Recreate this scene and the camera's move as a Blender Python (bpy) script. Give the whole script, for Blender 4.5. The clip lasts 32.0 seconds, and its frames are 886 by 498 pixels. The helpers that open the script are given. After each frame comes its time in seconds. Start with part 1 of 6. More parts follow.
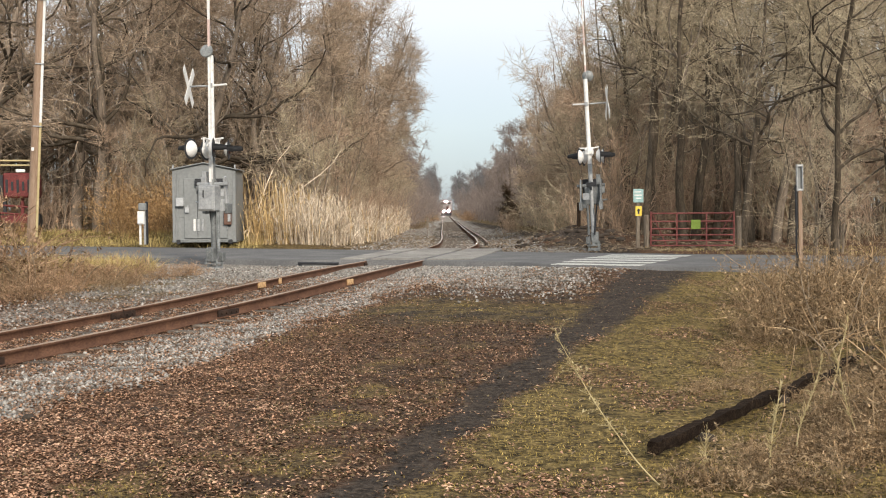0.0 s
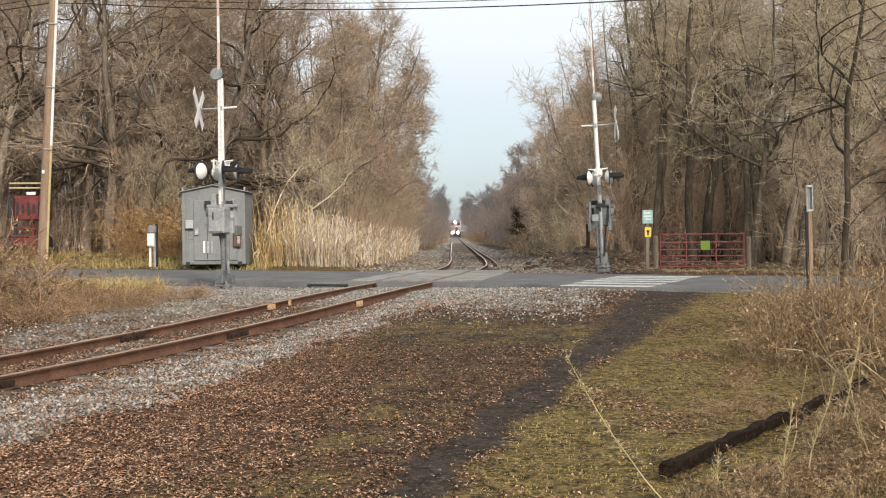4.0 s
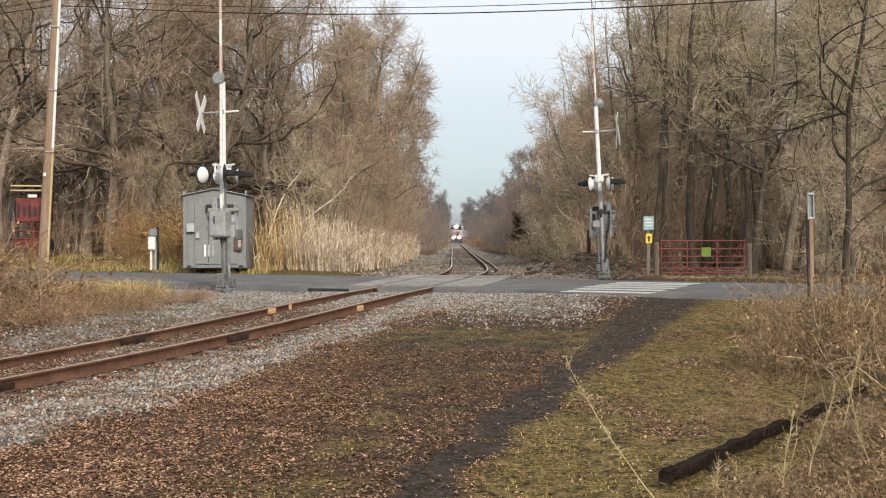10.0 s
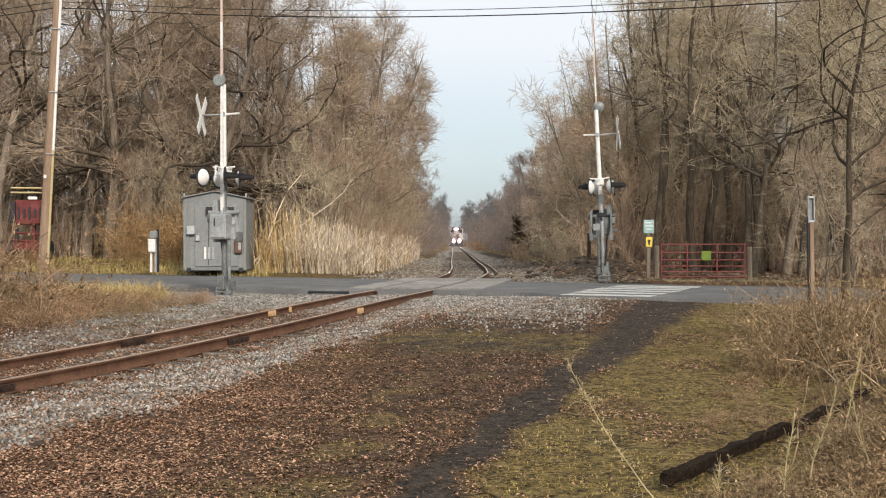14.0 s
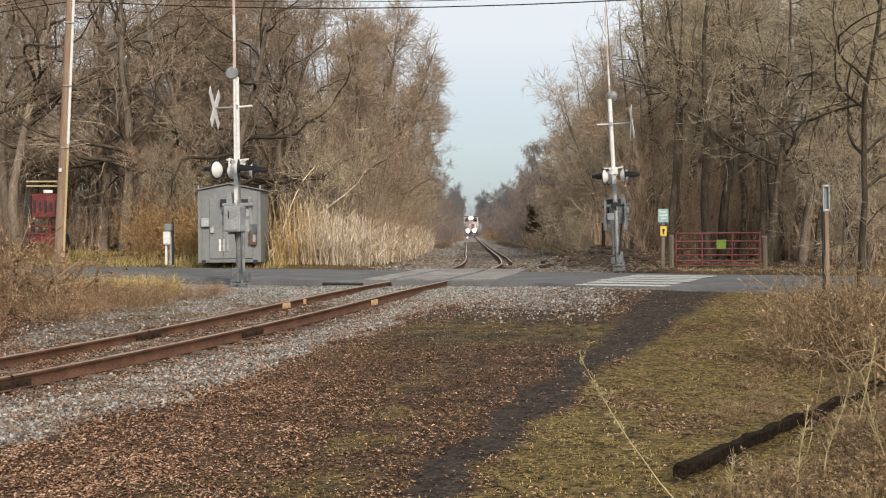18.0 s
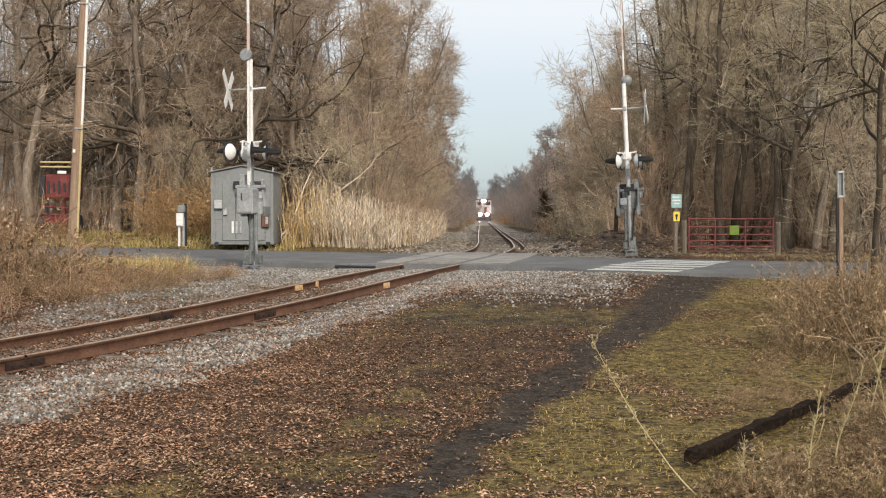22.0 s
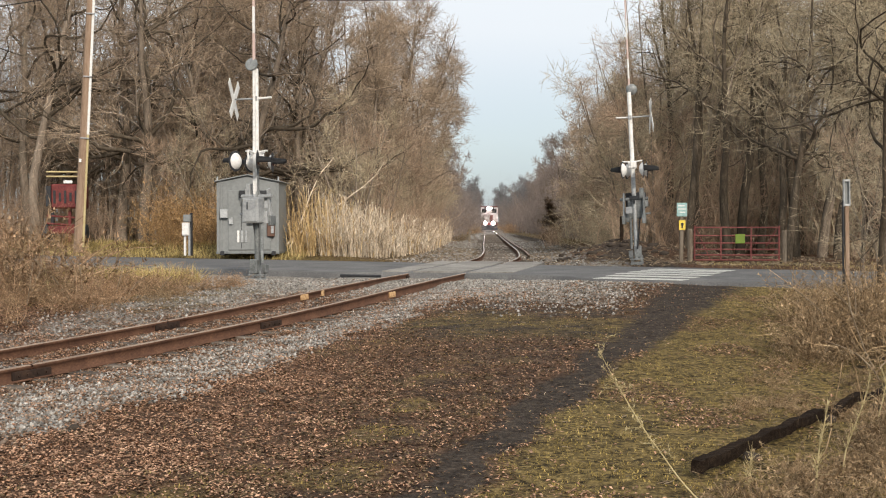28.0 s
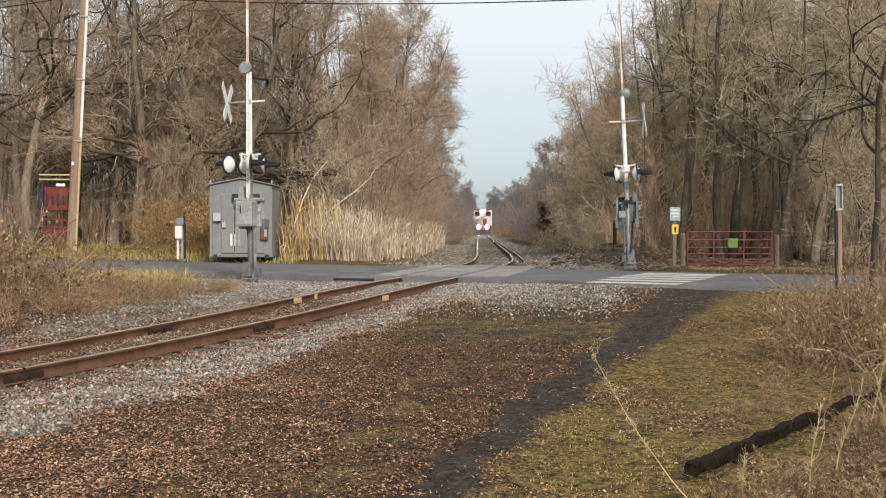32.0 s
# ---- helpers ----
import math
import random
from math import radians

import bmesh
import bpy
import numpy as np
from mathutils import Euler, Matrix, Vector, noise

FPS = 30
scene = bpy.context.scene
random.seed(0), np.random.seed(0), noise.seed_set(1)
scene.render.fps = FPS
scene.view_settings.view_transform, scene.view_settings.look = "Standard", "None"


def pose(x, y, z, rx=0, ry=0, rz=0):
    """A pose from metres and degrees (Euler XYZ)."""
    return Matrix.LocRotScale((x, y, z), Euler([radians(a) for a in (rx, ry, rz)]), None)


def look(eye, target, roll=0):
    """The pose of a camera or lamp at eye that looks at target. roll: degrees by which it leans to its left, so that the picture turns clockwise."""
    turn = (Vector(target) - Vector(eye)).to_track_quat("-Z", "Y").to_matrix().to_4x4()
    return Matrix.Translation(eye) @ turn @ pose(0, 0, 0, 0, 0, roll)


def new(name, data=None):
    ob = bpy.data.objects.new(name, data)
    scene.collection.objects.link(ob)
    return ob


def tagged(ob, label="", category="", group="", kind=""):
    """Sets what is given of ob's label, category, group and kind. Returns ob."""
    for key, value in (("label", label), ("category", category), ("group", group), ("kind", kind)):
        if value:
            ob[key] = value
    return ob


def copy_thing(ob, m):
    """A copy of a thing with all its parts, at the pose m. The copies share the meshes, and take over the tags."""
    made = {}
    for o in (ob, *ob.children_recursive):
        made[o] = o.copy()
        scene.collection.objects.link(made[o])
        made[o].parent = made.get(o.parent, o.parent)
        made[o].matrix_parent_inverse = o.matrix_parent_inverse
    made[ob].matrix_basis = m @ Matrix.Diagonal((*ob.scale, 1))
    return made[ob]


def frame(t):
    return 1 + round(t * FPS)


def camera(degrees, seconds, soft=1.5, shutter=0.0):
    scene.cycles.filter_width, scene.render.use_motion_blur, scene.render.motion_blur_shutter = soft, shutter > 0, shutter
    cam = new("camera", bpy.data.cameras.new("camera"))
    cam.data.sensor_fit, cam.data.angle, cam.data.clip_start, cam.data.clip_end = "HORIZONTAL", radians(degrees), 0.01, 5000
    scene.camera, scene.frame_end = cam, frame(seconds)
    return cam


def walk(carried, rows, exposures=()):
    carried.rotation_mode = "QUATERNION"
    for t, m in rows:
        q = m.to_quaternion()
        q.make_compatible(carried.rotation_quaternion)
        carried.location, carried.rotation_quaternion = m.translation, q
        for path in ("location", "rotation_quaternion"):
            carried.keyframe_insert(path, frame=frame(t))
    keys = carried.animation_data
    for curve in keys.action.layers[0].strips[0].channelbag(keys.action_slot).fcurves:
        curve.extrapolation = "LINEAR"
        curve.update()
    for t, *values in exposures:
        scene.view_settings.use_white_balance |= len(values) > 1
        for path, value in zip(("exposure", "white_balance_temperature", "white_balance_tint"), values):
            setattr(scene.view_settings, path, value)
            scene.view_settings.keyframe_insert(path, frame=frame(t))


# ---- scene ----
# camera: hand-held on one spot beside the track, a short tele view along the line
cam = camera(42.0, 32.0, soft=1.1)
ROWS = [
    (0, 0.018, 1.292, 88.027, -0.314, -1.200),
    (0.5, 0.009, 1.299, 88.357, -0.336, -1.079),
    (1, 0.009, 1.295, 88.169, -0.389, -1.000),
    (1.5, 0.015, 1.297, 88.043, -0.505, -0.527),
    (2, 0.010, 1.290, 88.293, -0.610, -0.470),
    (2.5, 0.014, 1.295, 88.179, -0.563, -0.177),
    (4.5, 0.007, 1.295, 89.264, -0.432, -0.868),
    (5, -0.002, 1.301, 89.184, -0.466, -0.217),
    (5.5, 0.016, 1.295, 89.181, -0.639, 0.818),
    (6, 0.011, 1.302, 88.839, -0.421, -0.062),
    (6.5, 0.011, 1.298, 88.811, -0.281, -0.148),
    (7, 0.009, 1.303, 88.385, 0.067, -0.751),
    (7.5, -0.002, 1.302, 89.077, 0.435, -0.867),
    (7.7, 0.008, 1.305, 89.708, -0.222, 2.285),
    (8, -0.013, 1.293, 89.098, 0.370, 0.395),
    (8.5, -0.003, 1.285, 88.731, 0.572, -0.516),
    (9, -0.006, 1.303, 87.672, 0.146, -0.313),
    (9.4, 0.013, 1.313, 88.901, -0.402, 0.732),
    (9.5, 0.014, 1.296, 89.905, 0.184, -0.838),
    (10, 0.009, 1.299, 89.341, -0.095, -0.723),
    (10.5, 0.015, 1.302, 88.874, -0.260, -0.678),
    (11, -0.004, 1.300, 89.245, 0.024, -0.010),
    (11.5, 0.011, 1.293, 89.604, 0.024, -0.272),
    (12, 0.005, 1.299, 89.536, -0.168, 0.338),
    (12.5, -0.007, 1.296, 89.314, 0.122, -0.389),
    (13, -0.017, 1.291, 90.121, 0.012, 0.201),
    (13.5, -0.003, 1.281, 89.501, 0.164, -0.392),
    (15.5, -0.009, 1.325, 89.708, -0.080, -1.011),
    (16, 0.001, 1.324, 90.535, -0.365, -0.416),
    (16.5, 0.001, 1.331, 90.686, -0.573, -0.729),
    (17, -0.009, 1.309, 91.191, -0.440, -0.159),
    (17.5, 0.009, 1.318, 89.450, -0.488, 0.158),
    (18, 0.020, 1.315, 89.001, -0.372, 0.001),
    (18.5, 0.012, 1.318, 88.755, -0.380, 0.755),
    (19, 0.012, 1.317, 88.612, -0.174, 0.784),
    (19.5, 0.012, 1.314, 88.813, -0.358, 1.096),
    (20, 0.011, 1.315, 89.209, -0.154, 0.321),
    (20.5, 0.013, 1.315, 89.212, -0.134, 0.598),
    (21, 0.017, 1.317, 88.627, -0.137, 0.850),
    (21.5, 0.012, 1.317, 88.636, 0.029, 0.826),
    (22, 0.014, 1.312, 88.194, 0.066, 0.605),
    (22.5, 0.011, 1.315, 87.976, 0.035, 0.555),
    (23, 0.013, 1.312, 88.106, 0.082, 0.381),
    (23.5, 0.011, 1.313, 88.449, -0.013, 0.679),
    (24, 0.003, 1.318, 89.094, -0.286, 0.986),
    (24.5, 0.010, 1.310, 88.997, -0.165, 0.854),
    (26.5, 0.017, 1.307, 88.884, 0.025, 0.919),
    (27, 0.013, 1.313, 88.880, -0.146, 1.296),
    (27.5, 0.004, 1.313, 88.552, 0.019, 1.352),
    (28, 0.008, 1.315, 88.634, -0.020, 0.867),
    (28.5, -0.000, 1.316, 88.411, -0.179, 1.056),
    (29, 0.001, 1.312, 88.519, -0.176, 0.936),
    (29.5, 0.000, 1.315, 88.999, -0.172, 1.319),
    (30, -0.003, 1.315, 88.625, 0.027, 0.907),
    (30.5, 0.000, 1.313, 89.014, -0.180, 1.011),
    (31, 0.008, 1.313, 89.306, -0.102, 0.994),
    (31.5, 0.011, 1.313, 88.925, -0.076, 0.516),
    (32, 0.002, 1.308, 88.834, 0.093, 0.523),
]
walk(cam, [(t, pose(x, 0, z, tilt, 0, yaw) @ pose(0, 0, 0, 0, 0, roll)) for t, x, z, tilt, roll, yaw in ROWS],
     [(0, 0.2), (2.5, 0.18), (5, 0.15), (8, 0.1), (13, 0.08), (15.5, 0.02), (17, -0.09), (18, -0.04), (19, 0.04), (21, 0.05), (32, 0.05)])

# ---- world and light: thin bright overcast, blue showing low between the trees ----
SUN_EL, SUN_AZ = 29.0, 160.0          # degrees; azimuth from +y towards +x, sun behind the camera's shoulder
world = bpy.data.worlds.new("world")
scene.world = world
world.use_nodes = True
wt = world.node_tree
wt.nodes.clear()
w_out = wt.nodes.new("ShaderNodeOutputWorld")
w_bg = wt.nodes.new("ShaderNodeBackground")
w_sky = wt.nodes.new("ShaderNodeTexSky")
w_sky.sky_type = "NISHITA"
w_sky.sun_disc = False
w_sky.sun_elevation = radians(SUN_EL)
w_sky.sun_rotation = radians(SUN_AZ)
w_sky.dust_density = 0.6
w_sky.air_density = 1.4
w_co = wt.nodes.new("ShaderNodeTexCoord")
w_map = wt.nodes.new("ShaderNodeMapping")
w_map.inputs["Scale"].default_value = (1.0, 1.0, 3.5)
w_noise = wt.nodes.new("ShaderNodeTexNoise")
w_noise.inputs["Scale"].default_value = 2.2
w_noise.inputs["Detail"].default_value = 6.0
w_sep = wt.nodes.new("ShaderNodeSeparateXYZ")
w_alt = wt.nodes.new("ShaderNodeMapRange")
w_alt.inputs["From Min"].default_value = 0.0
w_alt.inputs["From Max"].default_value = 0.16
w_alt.inputs["To Min"].default_value = 0.72
w_alt.inputs["To Max"].default_value = 0.98
w_add = wt.nodes.new("ShaderNodeMath")
w_add.operation = "MULTIPLY_ADD"
w_add.inputs[1].default_value = 0.45
w_sum = wt.nodes.new("ShaderNodeMath")
w_sum.operation = "ADD"
w_sum.use_clamp = True
w_mix = wt.nodes.new("ShaderNodeMixRGB")
w_ramp = wt.nodes.new("ShaderNodeValToRGB")          # cloud veil: blue-grey low down, white higher up
for i, (p_, c_) in enumerate(((0.5, (3.0, 4.6, 6.2)), (0.535, (5.8, 6.9, 7.9)), (0.58, (7.9, 8.4, 8.9)), (0.7, (9.0, 9.3, 9.6)))):
    e_ = w_ramp.color_ramp.elements[i] if i < 2 else w_ramp.color_ramp.elements.new(p_)
    e_.position, e_.color = p_, (*c_, 1)
w_half = wt.nodes.new("ShaderNodeMapRange")
w_half.inputs["From Min"].default_value, w_half.inputs["From Max"].default_value = -1.0, 1.0
w_bg.inputs["Strength"].default_value = 0.105
wt.links.new(w_co.outputs["Generated"], w_map.inputs["Vector"])
wt.links.new(w_map.outputs["Vector"], w_noise.inputs["Vector"])
wt.links.new(w_co.outputs["Generated"], w_sep.inputs["Vector"])
wt.links.new(w_sep.outputs["Z"], w_alt.inputs["Value"])
wt.links.new(w_noise.outputs["Fac"], w_add.inputs[0])
w_add.inputs[2].default_value = -0.22
wt.links.new(w_add.outputs["Value"], w_sum.inputs[0])
wt.links.new(w_alt.outputs["Result"], w_sum.inputs[1])
wt.links.new(w_sum.outputs["Value"], w_mix.inputs["Fac"])
wt.links.new(w_sep.outputs["Z"], w_half.inputs["Value"])
wt.links.new(w_half.outputs["Result"], w_ramp.inputs["Fac"])
wt.links.new(w_ramp.outputs["Color"], w_mix.inputs["Color2"])
wt.links.new(w_sky.outputs["Color"], w_mix.inputs["Color1"])
wt.links.new(w_mix.outputs["Color"], w_bg.inputs["Color"])
wt.links.new(w_bg.outputs["Background"], w_out.inputs["Surface"])

sun_data = bpy.data.lights.new("sun", "SUN")
sun_data.energy = 3.7
sun_data.angle = radians(7)
sun_data.color = (1.0, 0.89, 0.76)
sun = new("sun", sun_data)
az, el = radians(SUN_AZ), radians(SUN_EL)
sun_way = Vector((math.sin(az) * math.cos(el), math.cos(az) * math.cos(el), math.sin(el)))
sun.matrix_world = look(sun_way * 200, (0, 0, 0))
scene.view_settings.exposure = 0.1

# ---- materials ----
def material(name, colours, scale=6.0, rough=0.8, metal=0.0, bump=0.3, bump_scale=None, fine=6.0, stretch=(1, 1, 1), vary=0.0,
             spec=0.3, island=0.0, glow=None, glow_power=0.0):
    """Noise at two scales over a ramp of colours, with relief; vary: brightness change from object to object; island: from piece to piece."""
    m = bpy.data.materials.new(name)
    m.use_nodes = True
    nt = m.node_tree
    b = nt.nodes["Principled BSDF"]
    co = nt.nodes.new("ShaderNodeTexCoord")
    mp = nt.nodes.new("ShaderNodeMapping")
    mp.inputs["Scale"].default_value = stretch
    nt.links.new(co.outputs["Object"], mp.inputs["Vector"])
    n1 = nt.nodes.new("ShaderNodeTexNoise")
    n1.inputs["Scale"].default_value = scale
    n1.inputs["Detail"].default_value = 5.0
    n1.inputs["Roughness"].default_value = 0.62
    n2 = nt.nodes.new("ShaderNodeTexNoise")
    n2.inputs["Scale"].default_value = scale * fine
    n2.inputs["Detail"].default_value = 4.0
    for n in (n1, n2):
        nt.links.new(mp.outputs["Vector"], n.inputs["Vector"])
    mixf = nt.nodes.new("ShaderNodeMath")
    mixf.operation = "MULTIPLY_ADD"
    mixf.inputs[1].default_value = 0.45
    nt.links.new(n2.outputs["Fac"], mixf.inputs[0])
    half = nt.nodes.new("ShaderNodeMath")
    half.operation = "MULTIPLY"
    half.inputs[1].default_value = 0.55
    nt.links.new(n1.outputs["Fac"], half.inputs[0])
    nt.links.new(half.outputs[0], mixf.inputs[2])
    ramp = nt.nodes.new("ShaderNodeValToRGB")
    el_ = ramp.color_ramp.elements
    k = len(colours)
    for i, c in enumerate(colours):
        p = 0.33 + 0.34 * i / max(1, k - 1)
        e = el_[i] if i < 2 else el_.new(p)
        e.position, e.color = p, (*c, 1)
    nt.links.new(mixf.outputs[0], ramp.inputs["Fac"])
    out = ramp.outputs["Color"]
    for amount, kind in ((vary, "ShaderNodeObjectInfo"), (island, "ShaderNodeNewGeometry")):
        if amount:
            oi = nt.nodes.new(kind)
            src = oi.outputs["Random"] if kind == "ShaderNodeObjectInfo" else oi.outputs["Random Per Island"]
            mr = nt.nodes.new("ShaderNodeMapRange")
            mr.inputs["To Min"].default_value, mr.inputs["To Max"].default_value = 1 - amount, 1 + amount
            nt.links.new(src, mr.inputs["Value"])
            hs = nt.nodes.new("ShaderNodeHueSaturation")
            nt.links.new(mr.outputs["Result"], hs.inputs["Value"])
            nt.links.new(out, hs.inputs["Color"])
            out = hs.outputs["Color"]
    nt.links.new(out, b.inputs["Base Color"])
    b.inputs["Roughness"].default_value, b.inputs["Metallic"].default_value = rough, metal
    b.inputs["Specular IOR Level"].default_value = spec
    if bump:
        bp = nt.nodes.new("ShaderNodeBump")
        bp.inputs["Strength"].default_value = bump
        bp.inputs["Distance"].default_value = 0.02 if bump_scale is None else bump_scale
        nt.links.new(mixf.outputs[0], bp.inputs["Height"])
        nt.links.new(bp.outputs["Normal"], b.inputs["Normal"])
    if glow:
        b.inputs["Emission Color"].default_value = (*glow, 1)
        b.inputs["Emission Strength"].default_value = glow_power
    return m


BARK = material("bark", [(0.085, 0.066, 0.05), (0.18, 0.145, 0.112), (0.3, 0.25, 0.2)], 3.0, 0.95, bump=0.8, stretch=(3, 3, 0.6), vary=0.3, spec=0.1)
TWIG = material("twig_bark", [(0.19, 0.138, 0.096), (0.37, 0.284, 0.205), (0.56, 0.46, 0.355)], 2.0, 0.95, bump=0.0, vary=0.22, spec=0.1, island=0.4)
TWIG_RED = material("thicket_twigs", [(0.2, 0.132, 0.09), (0.37, 0.268, 0.19), (0.5, 0.385, 0.285)], 1.2, 0.95, bump=0.0, vary=0.2, spec=0.1, island=0.4)
# haze painted into the colour: duller far off, cool grey for the farthest
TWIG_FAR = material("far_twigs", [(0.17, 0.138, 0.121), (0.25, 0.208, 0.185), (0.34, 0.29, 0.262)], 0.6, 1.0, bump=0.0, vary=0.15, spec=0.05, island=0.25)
TWIG_HAZE = material("hazed_grey_twigs", [(0.13, 0.125, 0.125), (0.19, 0.186, 0.19), (0.27, 0.265, 0.27)], 0.6, 1.0, bump=0.0, vary=0.15, spec=0.05, island=0.25)
REED_PALE = material("bleached_reed", [(0.34, 0.265, 0.185), (0.54, 0.445, 0.335), (0.74, 0.655, 0.535)], 1.3, 0.8, bump=0.0, spec=0.2, island=0.5)
RUSSET = material("russet_twigs", [(0.2, 0.112, 0.05), (0.37, 0.235, 0.115), (0.54, 0.385, 0.21)], 1.2, 0.95, bump=0.0, vary=0.2, spec=0.1, island=0.5)
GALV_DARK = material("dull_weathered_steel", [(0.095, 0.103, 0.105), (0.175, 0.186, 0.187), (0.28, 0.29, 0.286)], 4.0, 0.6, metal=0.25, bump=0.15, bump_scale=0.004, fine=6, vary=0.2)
WEED_TAN = material("tan_weed", [(0.15, 0.088, 0.05), (0.34, 0.22, 0.132), (0.5, 0.36, 0.233)], 1.5, 0.85, bump=0.0, spec=0.15, island=0.5, vary=0.25)
# polished metal; the headlight reflection's orange is put into its base colour
POLISHED = material("polished_rail_head_lamp_tint", [(0.36, 0.22, 0.12), (0.56, 0.36, 0.2)], 1.5, 0.25, metal=0.85, bump=0.05, bump_scale=0.003)
TWIG_OLIVE = material("olive_grey_twigs", [(0.2, 0.163, 0.107), (0.39, 0.325, 0.224), (0.56, 0.485, 0.35)], 2.0, 0.95, bump=0.0, vary=0.22, spec=0.1, island=0.45)
DEEP = material("deep_wood_stems", [(0.13, 0.102, 0.078), (0.22, 0.178, 0.138), (0.33, 0.275, 0.22)], 1.0, 0.95, bump=0.0, spec=0.1, island=0.45)
REED = material("dry_reed", [(0.3, 0.185, 0.075), (0.52, 0.37, 0.18), (0.7, 0.57, 0.36)], 1.3, 0.8, bump=0.0, spec=0.2, island=0.5)
WEED = material("dry_weed", [(0.1, 0.066, 0.036), (0.27, 0.185, 0.105), (0.5, 0.375, 0.23)], 1.5, 0.85, bump=0.0, spec=0.15, island=0.6, vary=0.25)
WEED_PALE = material("pale_weed_stalk", [(0.36, 0.29, 0.15), (0.5, 0.42, 0.24)], 4.0, 0.85, bump=0.0, spec=0.15, island=0.2)
GRASS_BLADE = material("grass_blade", [(0.14, 0.1, 0.028), (0.31, 0.228, 0.072), (0.49, 0.37, 0.135)], 0.8, 0.8, bump=0.0, spec=0.15, island=0.6)
GRASS_STRAW = material("straw_grass", [(0.28, 0.21, 0.075), (0.44, 0.345, 0.14), (0.57, 0.46, 0.22)], 0.8, 0.8, bump=0.0, spec=0.15, island=0.3)
LEAF = material("dead_leaf", [(0.145, 0.08, 0.048), (0.335, 0.198, 0.126), (0.51, 0.335, 0.23)], 2.0, 0.85, bump=0.0, spec=0.15, island=0.65)
DEBRIS = material("dry_debris", [(0.05, 0.037, 0.026), (0.19, 0.145, 0.1), (0.38, 0.31, 0.225)], 2.0, 0.9, bump=0.0, spec=0.1, island=0.6)
BARK_DARK = material("dark_bark", [(0.03, 0.024, 0.017), (0.07, 0.056, 0.041), (0.15, 0.122, 0.092)], 3.0, 0.95, bump=0.8, stretch=(3, 3, 0.6), vary=0.3, spec=0.1)
LEAF_DARK = material("rotting_leaf", [(0.045, 0.03, 0.016), (0.1, 0.07, 0.038), (0.19, 0.14, 0.075)], 2.0, 0.85, bump=0.0, spec=0.15, island=0.6)
CEDAR = material("cedar_green", [(0.06, 0.043, 0.03), (0.12, 0.087, 0.06), (0.2, 0.145, 0.1)], 3.0, 0.9, bump=0.0, spec=0.1, island=0.3)
STONE = material("ballast_stone", [(0.09, 0.083, 0.075), (0.25, 0.234, 0.212), (0.45, 0.425, 0.39)], 3.0, 0.9, bump=0.3, spec=0.2, island=0.55)
ASPHALT = material("asphalt", [(0.07, 0.07, 0.071), (0.112, 0.111, 0.111), (0.17, 0.168, 0.165)], 0.9, 0.9, bump=0.25, bump_scale=0.006, fine=30, spec=0.25)
CONCRETE = material("crossing_concrete", [(0.12, 0.112, 0.1), (0.22, 0.208, 0.19), (0.33, 0.315, 0.29)], 1.6, 0.9, bump=0.25, bump_scale=0.008, fine=14, vary=0.15)
ROAD_PAINT = material("road_paint", [(0.14, 0.14, 0.135), (0.42, 0.42, 0.39), (0.7, 0.7, 0.67)], 4.0, 0.75, bump=0.1, fine=8)
RUST = material("rusted_rail", [(0.05, 0.024, 0.015), (0.096, 0.047, 0.028), (0.16, 0.083, 0.05)], 2.5, 0.85, metal=0.1, bump=0.3, bump_scale=0.006, fine=10, stretch=(1, 1, 2))
RUST_DARK = material("dark_joint_rust", [(0.014, 0.009, 0.007), (0.03, 0.018, 0.013), (0.06, 0.034, 0.022)], 4.0, 0.9, metal=0.1, bump=0.4, bump_scale=0.006)
STONE_BROWN = material("stained_ballast_stone", [(0.075, 0.052, 0.038), (0.19, 0.14, 0.105), (0.33, 0.26, 0.205)], 3.0, 0.9, bump=0.3, spec=0.15, island=0.5)
RAIL_TOP = material("worn_rail_head", [(0.2, 0.13, 0.09), (0.31, 0.22, 0.16), (0.4, 0.31, 0.24)], 1.5, 0.5, metal=0.45, bump=0.1, bump_scale=0.003, fine=10)
TIE = material("creosote_tie", [(0.05, 0.038, 0.03), (0.1, 0.08, 0.063), (0.19, 0.16, 0.13)], 2.5, 0.95, bump=0.6, stretch=(0.5, 4, 4), vary=0.3)
GALV = material("galvanised_steel", [(0.26, 0.27, 0.275), (0.36, 0.37, 0.375), (0.47, 0.48, 0.48)], 2.0, 0.5, metal=0.35, bump=0.08, bump_scale=0.004, fine=8, vary=0.1)
GREY_PAINT = material("grey_cabinet_paint", [(0.16, 0.17, 0.17), (0.2, 0.21, 0.208), (0.24, 0.248, 0.245)], 1.3, 0.55, bump=0.05, bump_scale=0.004, fine=9)
WHITE_PAINT = material("weathered_white_paint", [(0.5, 0.49, 0.46), (0.7, 0.69, 0.67), (0.78, 0.78, 0.76)], 3.0, 0.6, bump=0.06, bump_scale=0.003, fine=6)
RED_WORN = material("faded_red_stripe", [(0.5, 0.37, 0.33), (0.56, 0.42, 0.38), (0.66, 0.55, 0.5)], 4.0, 0.65, bump=0.05)
BLACK = material("flat_black_paint", [(0.015, 0.016, 0.018), (0.025, 0.026, 0.029), (0.04, 0.042, 0.045)], 3.0, 0.6, bump=0.05)
RED_GATE = material("red_gate_paint", [(0.11, 0.034, 0.032), (0.19, 0.055, 0.05), (0.26, 0.1, 0.085)], 3.0, 0.6, bump=0.08, bump_scale=0.003)
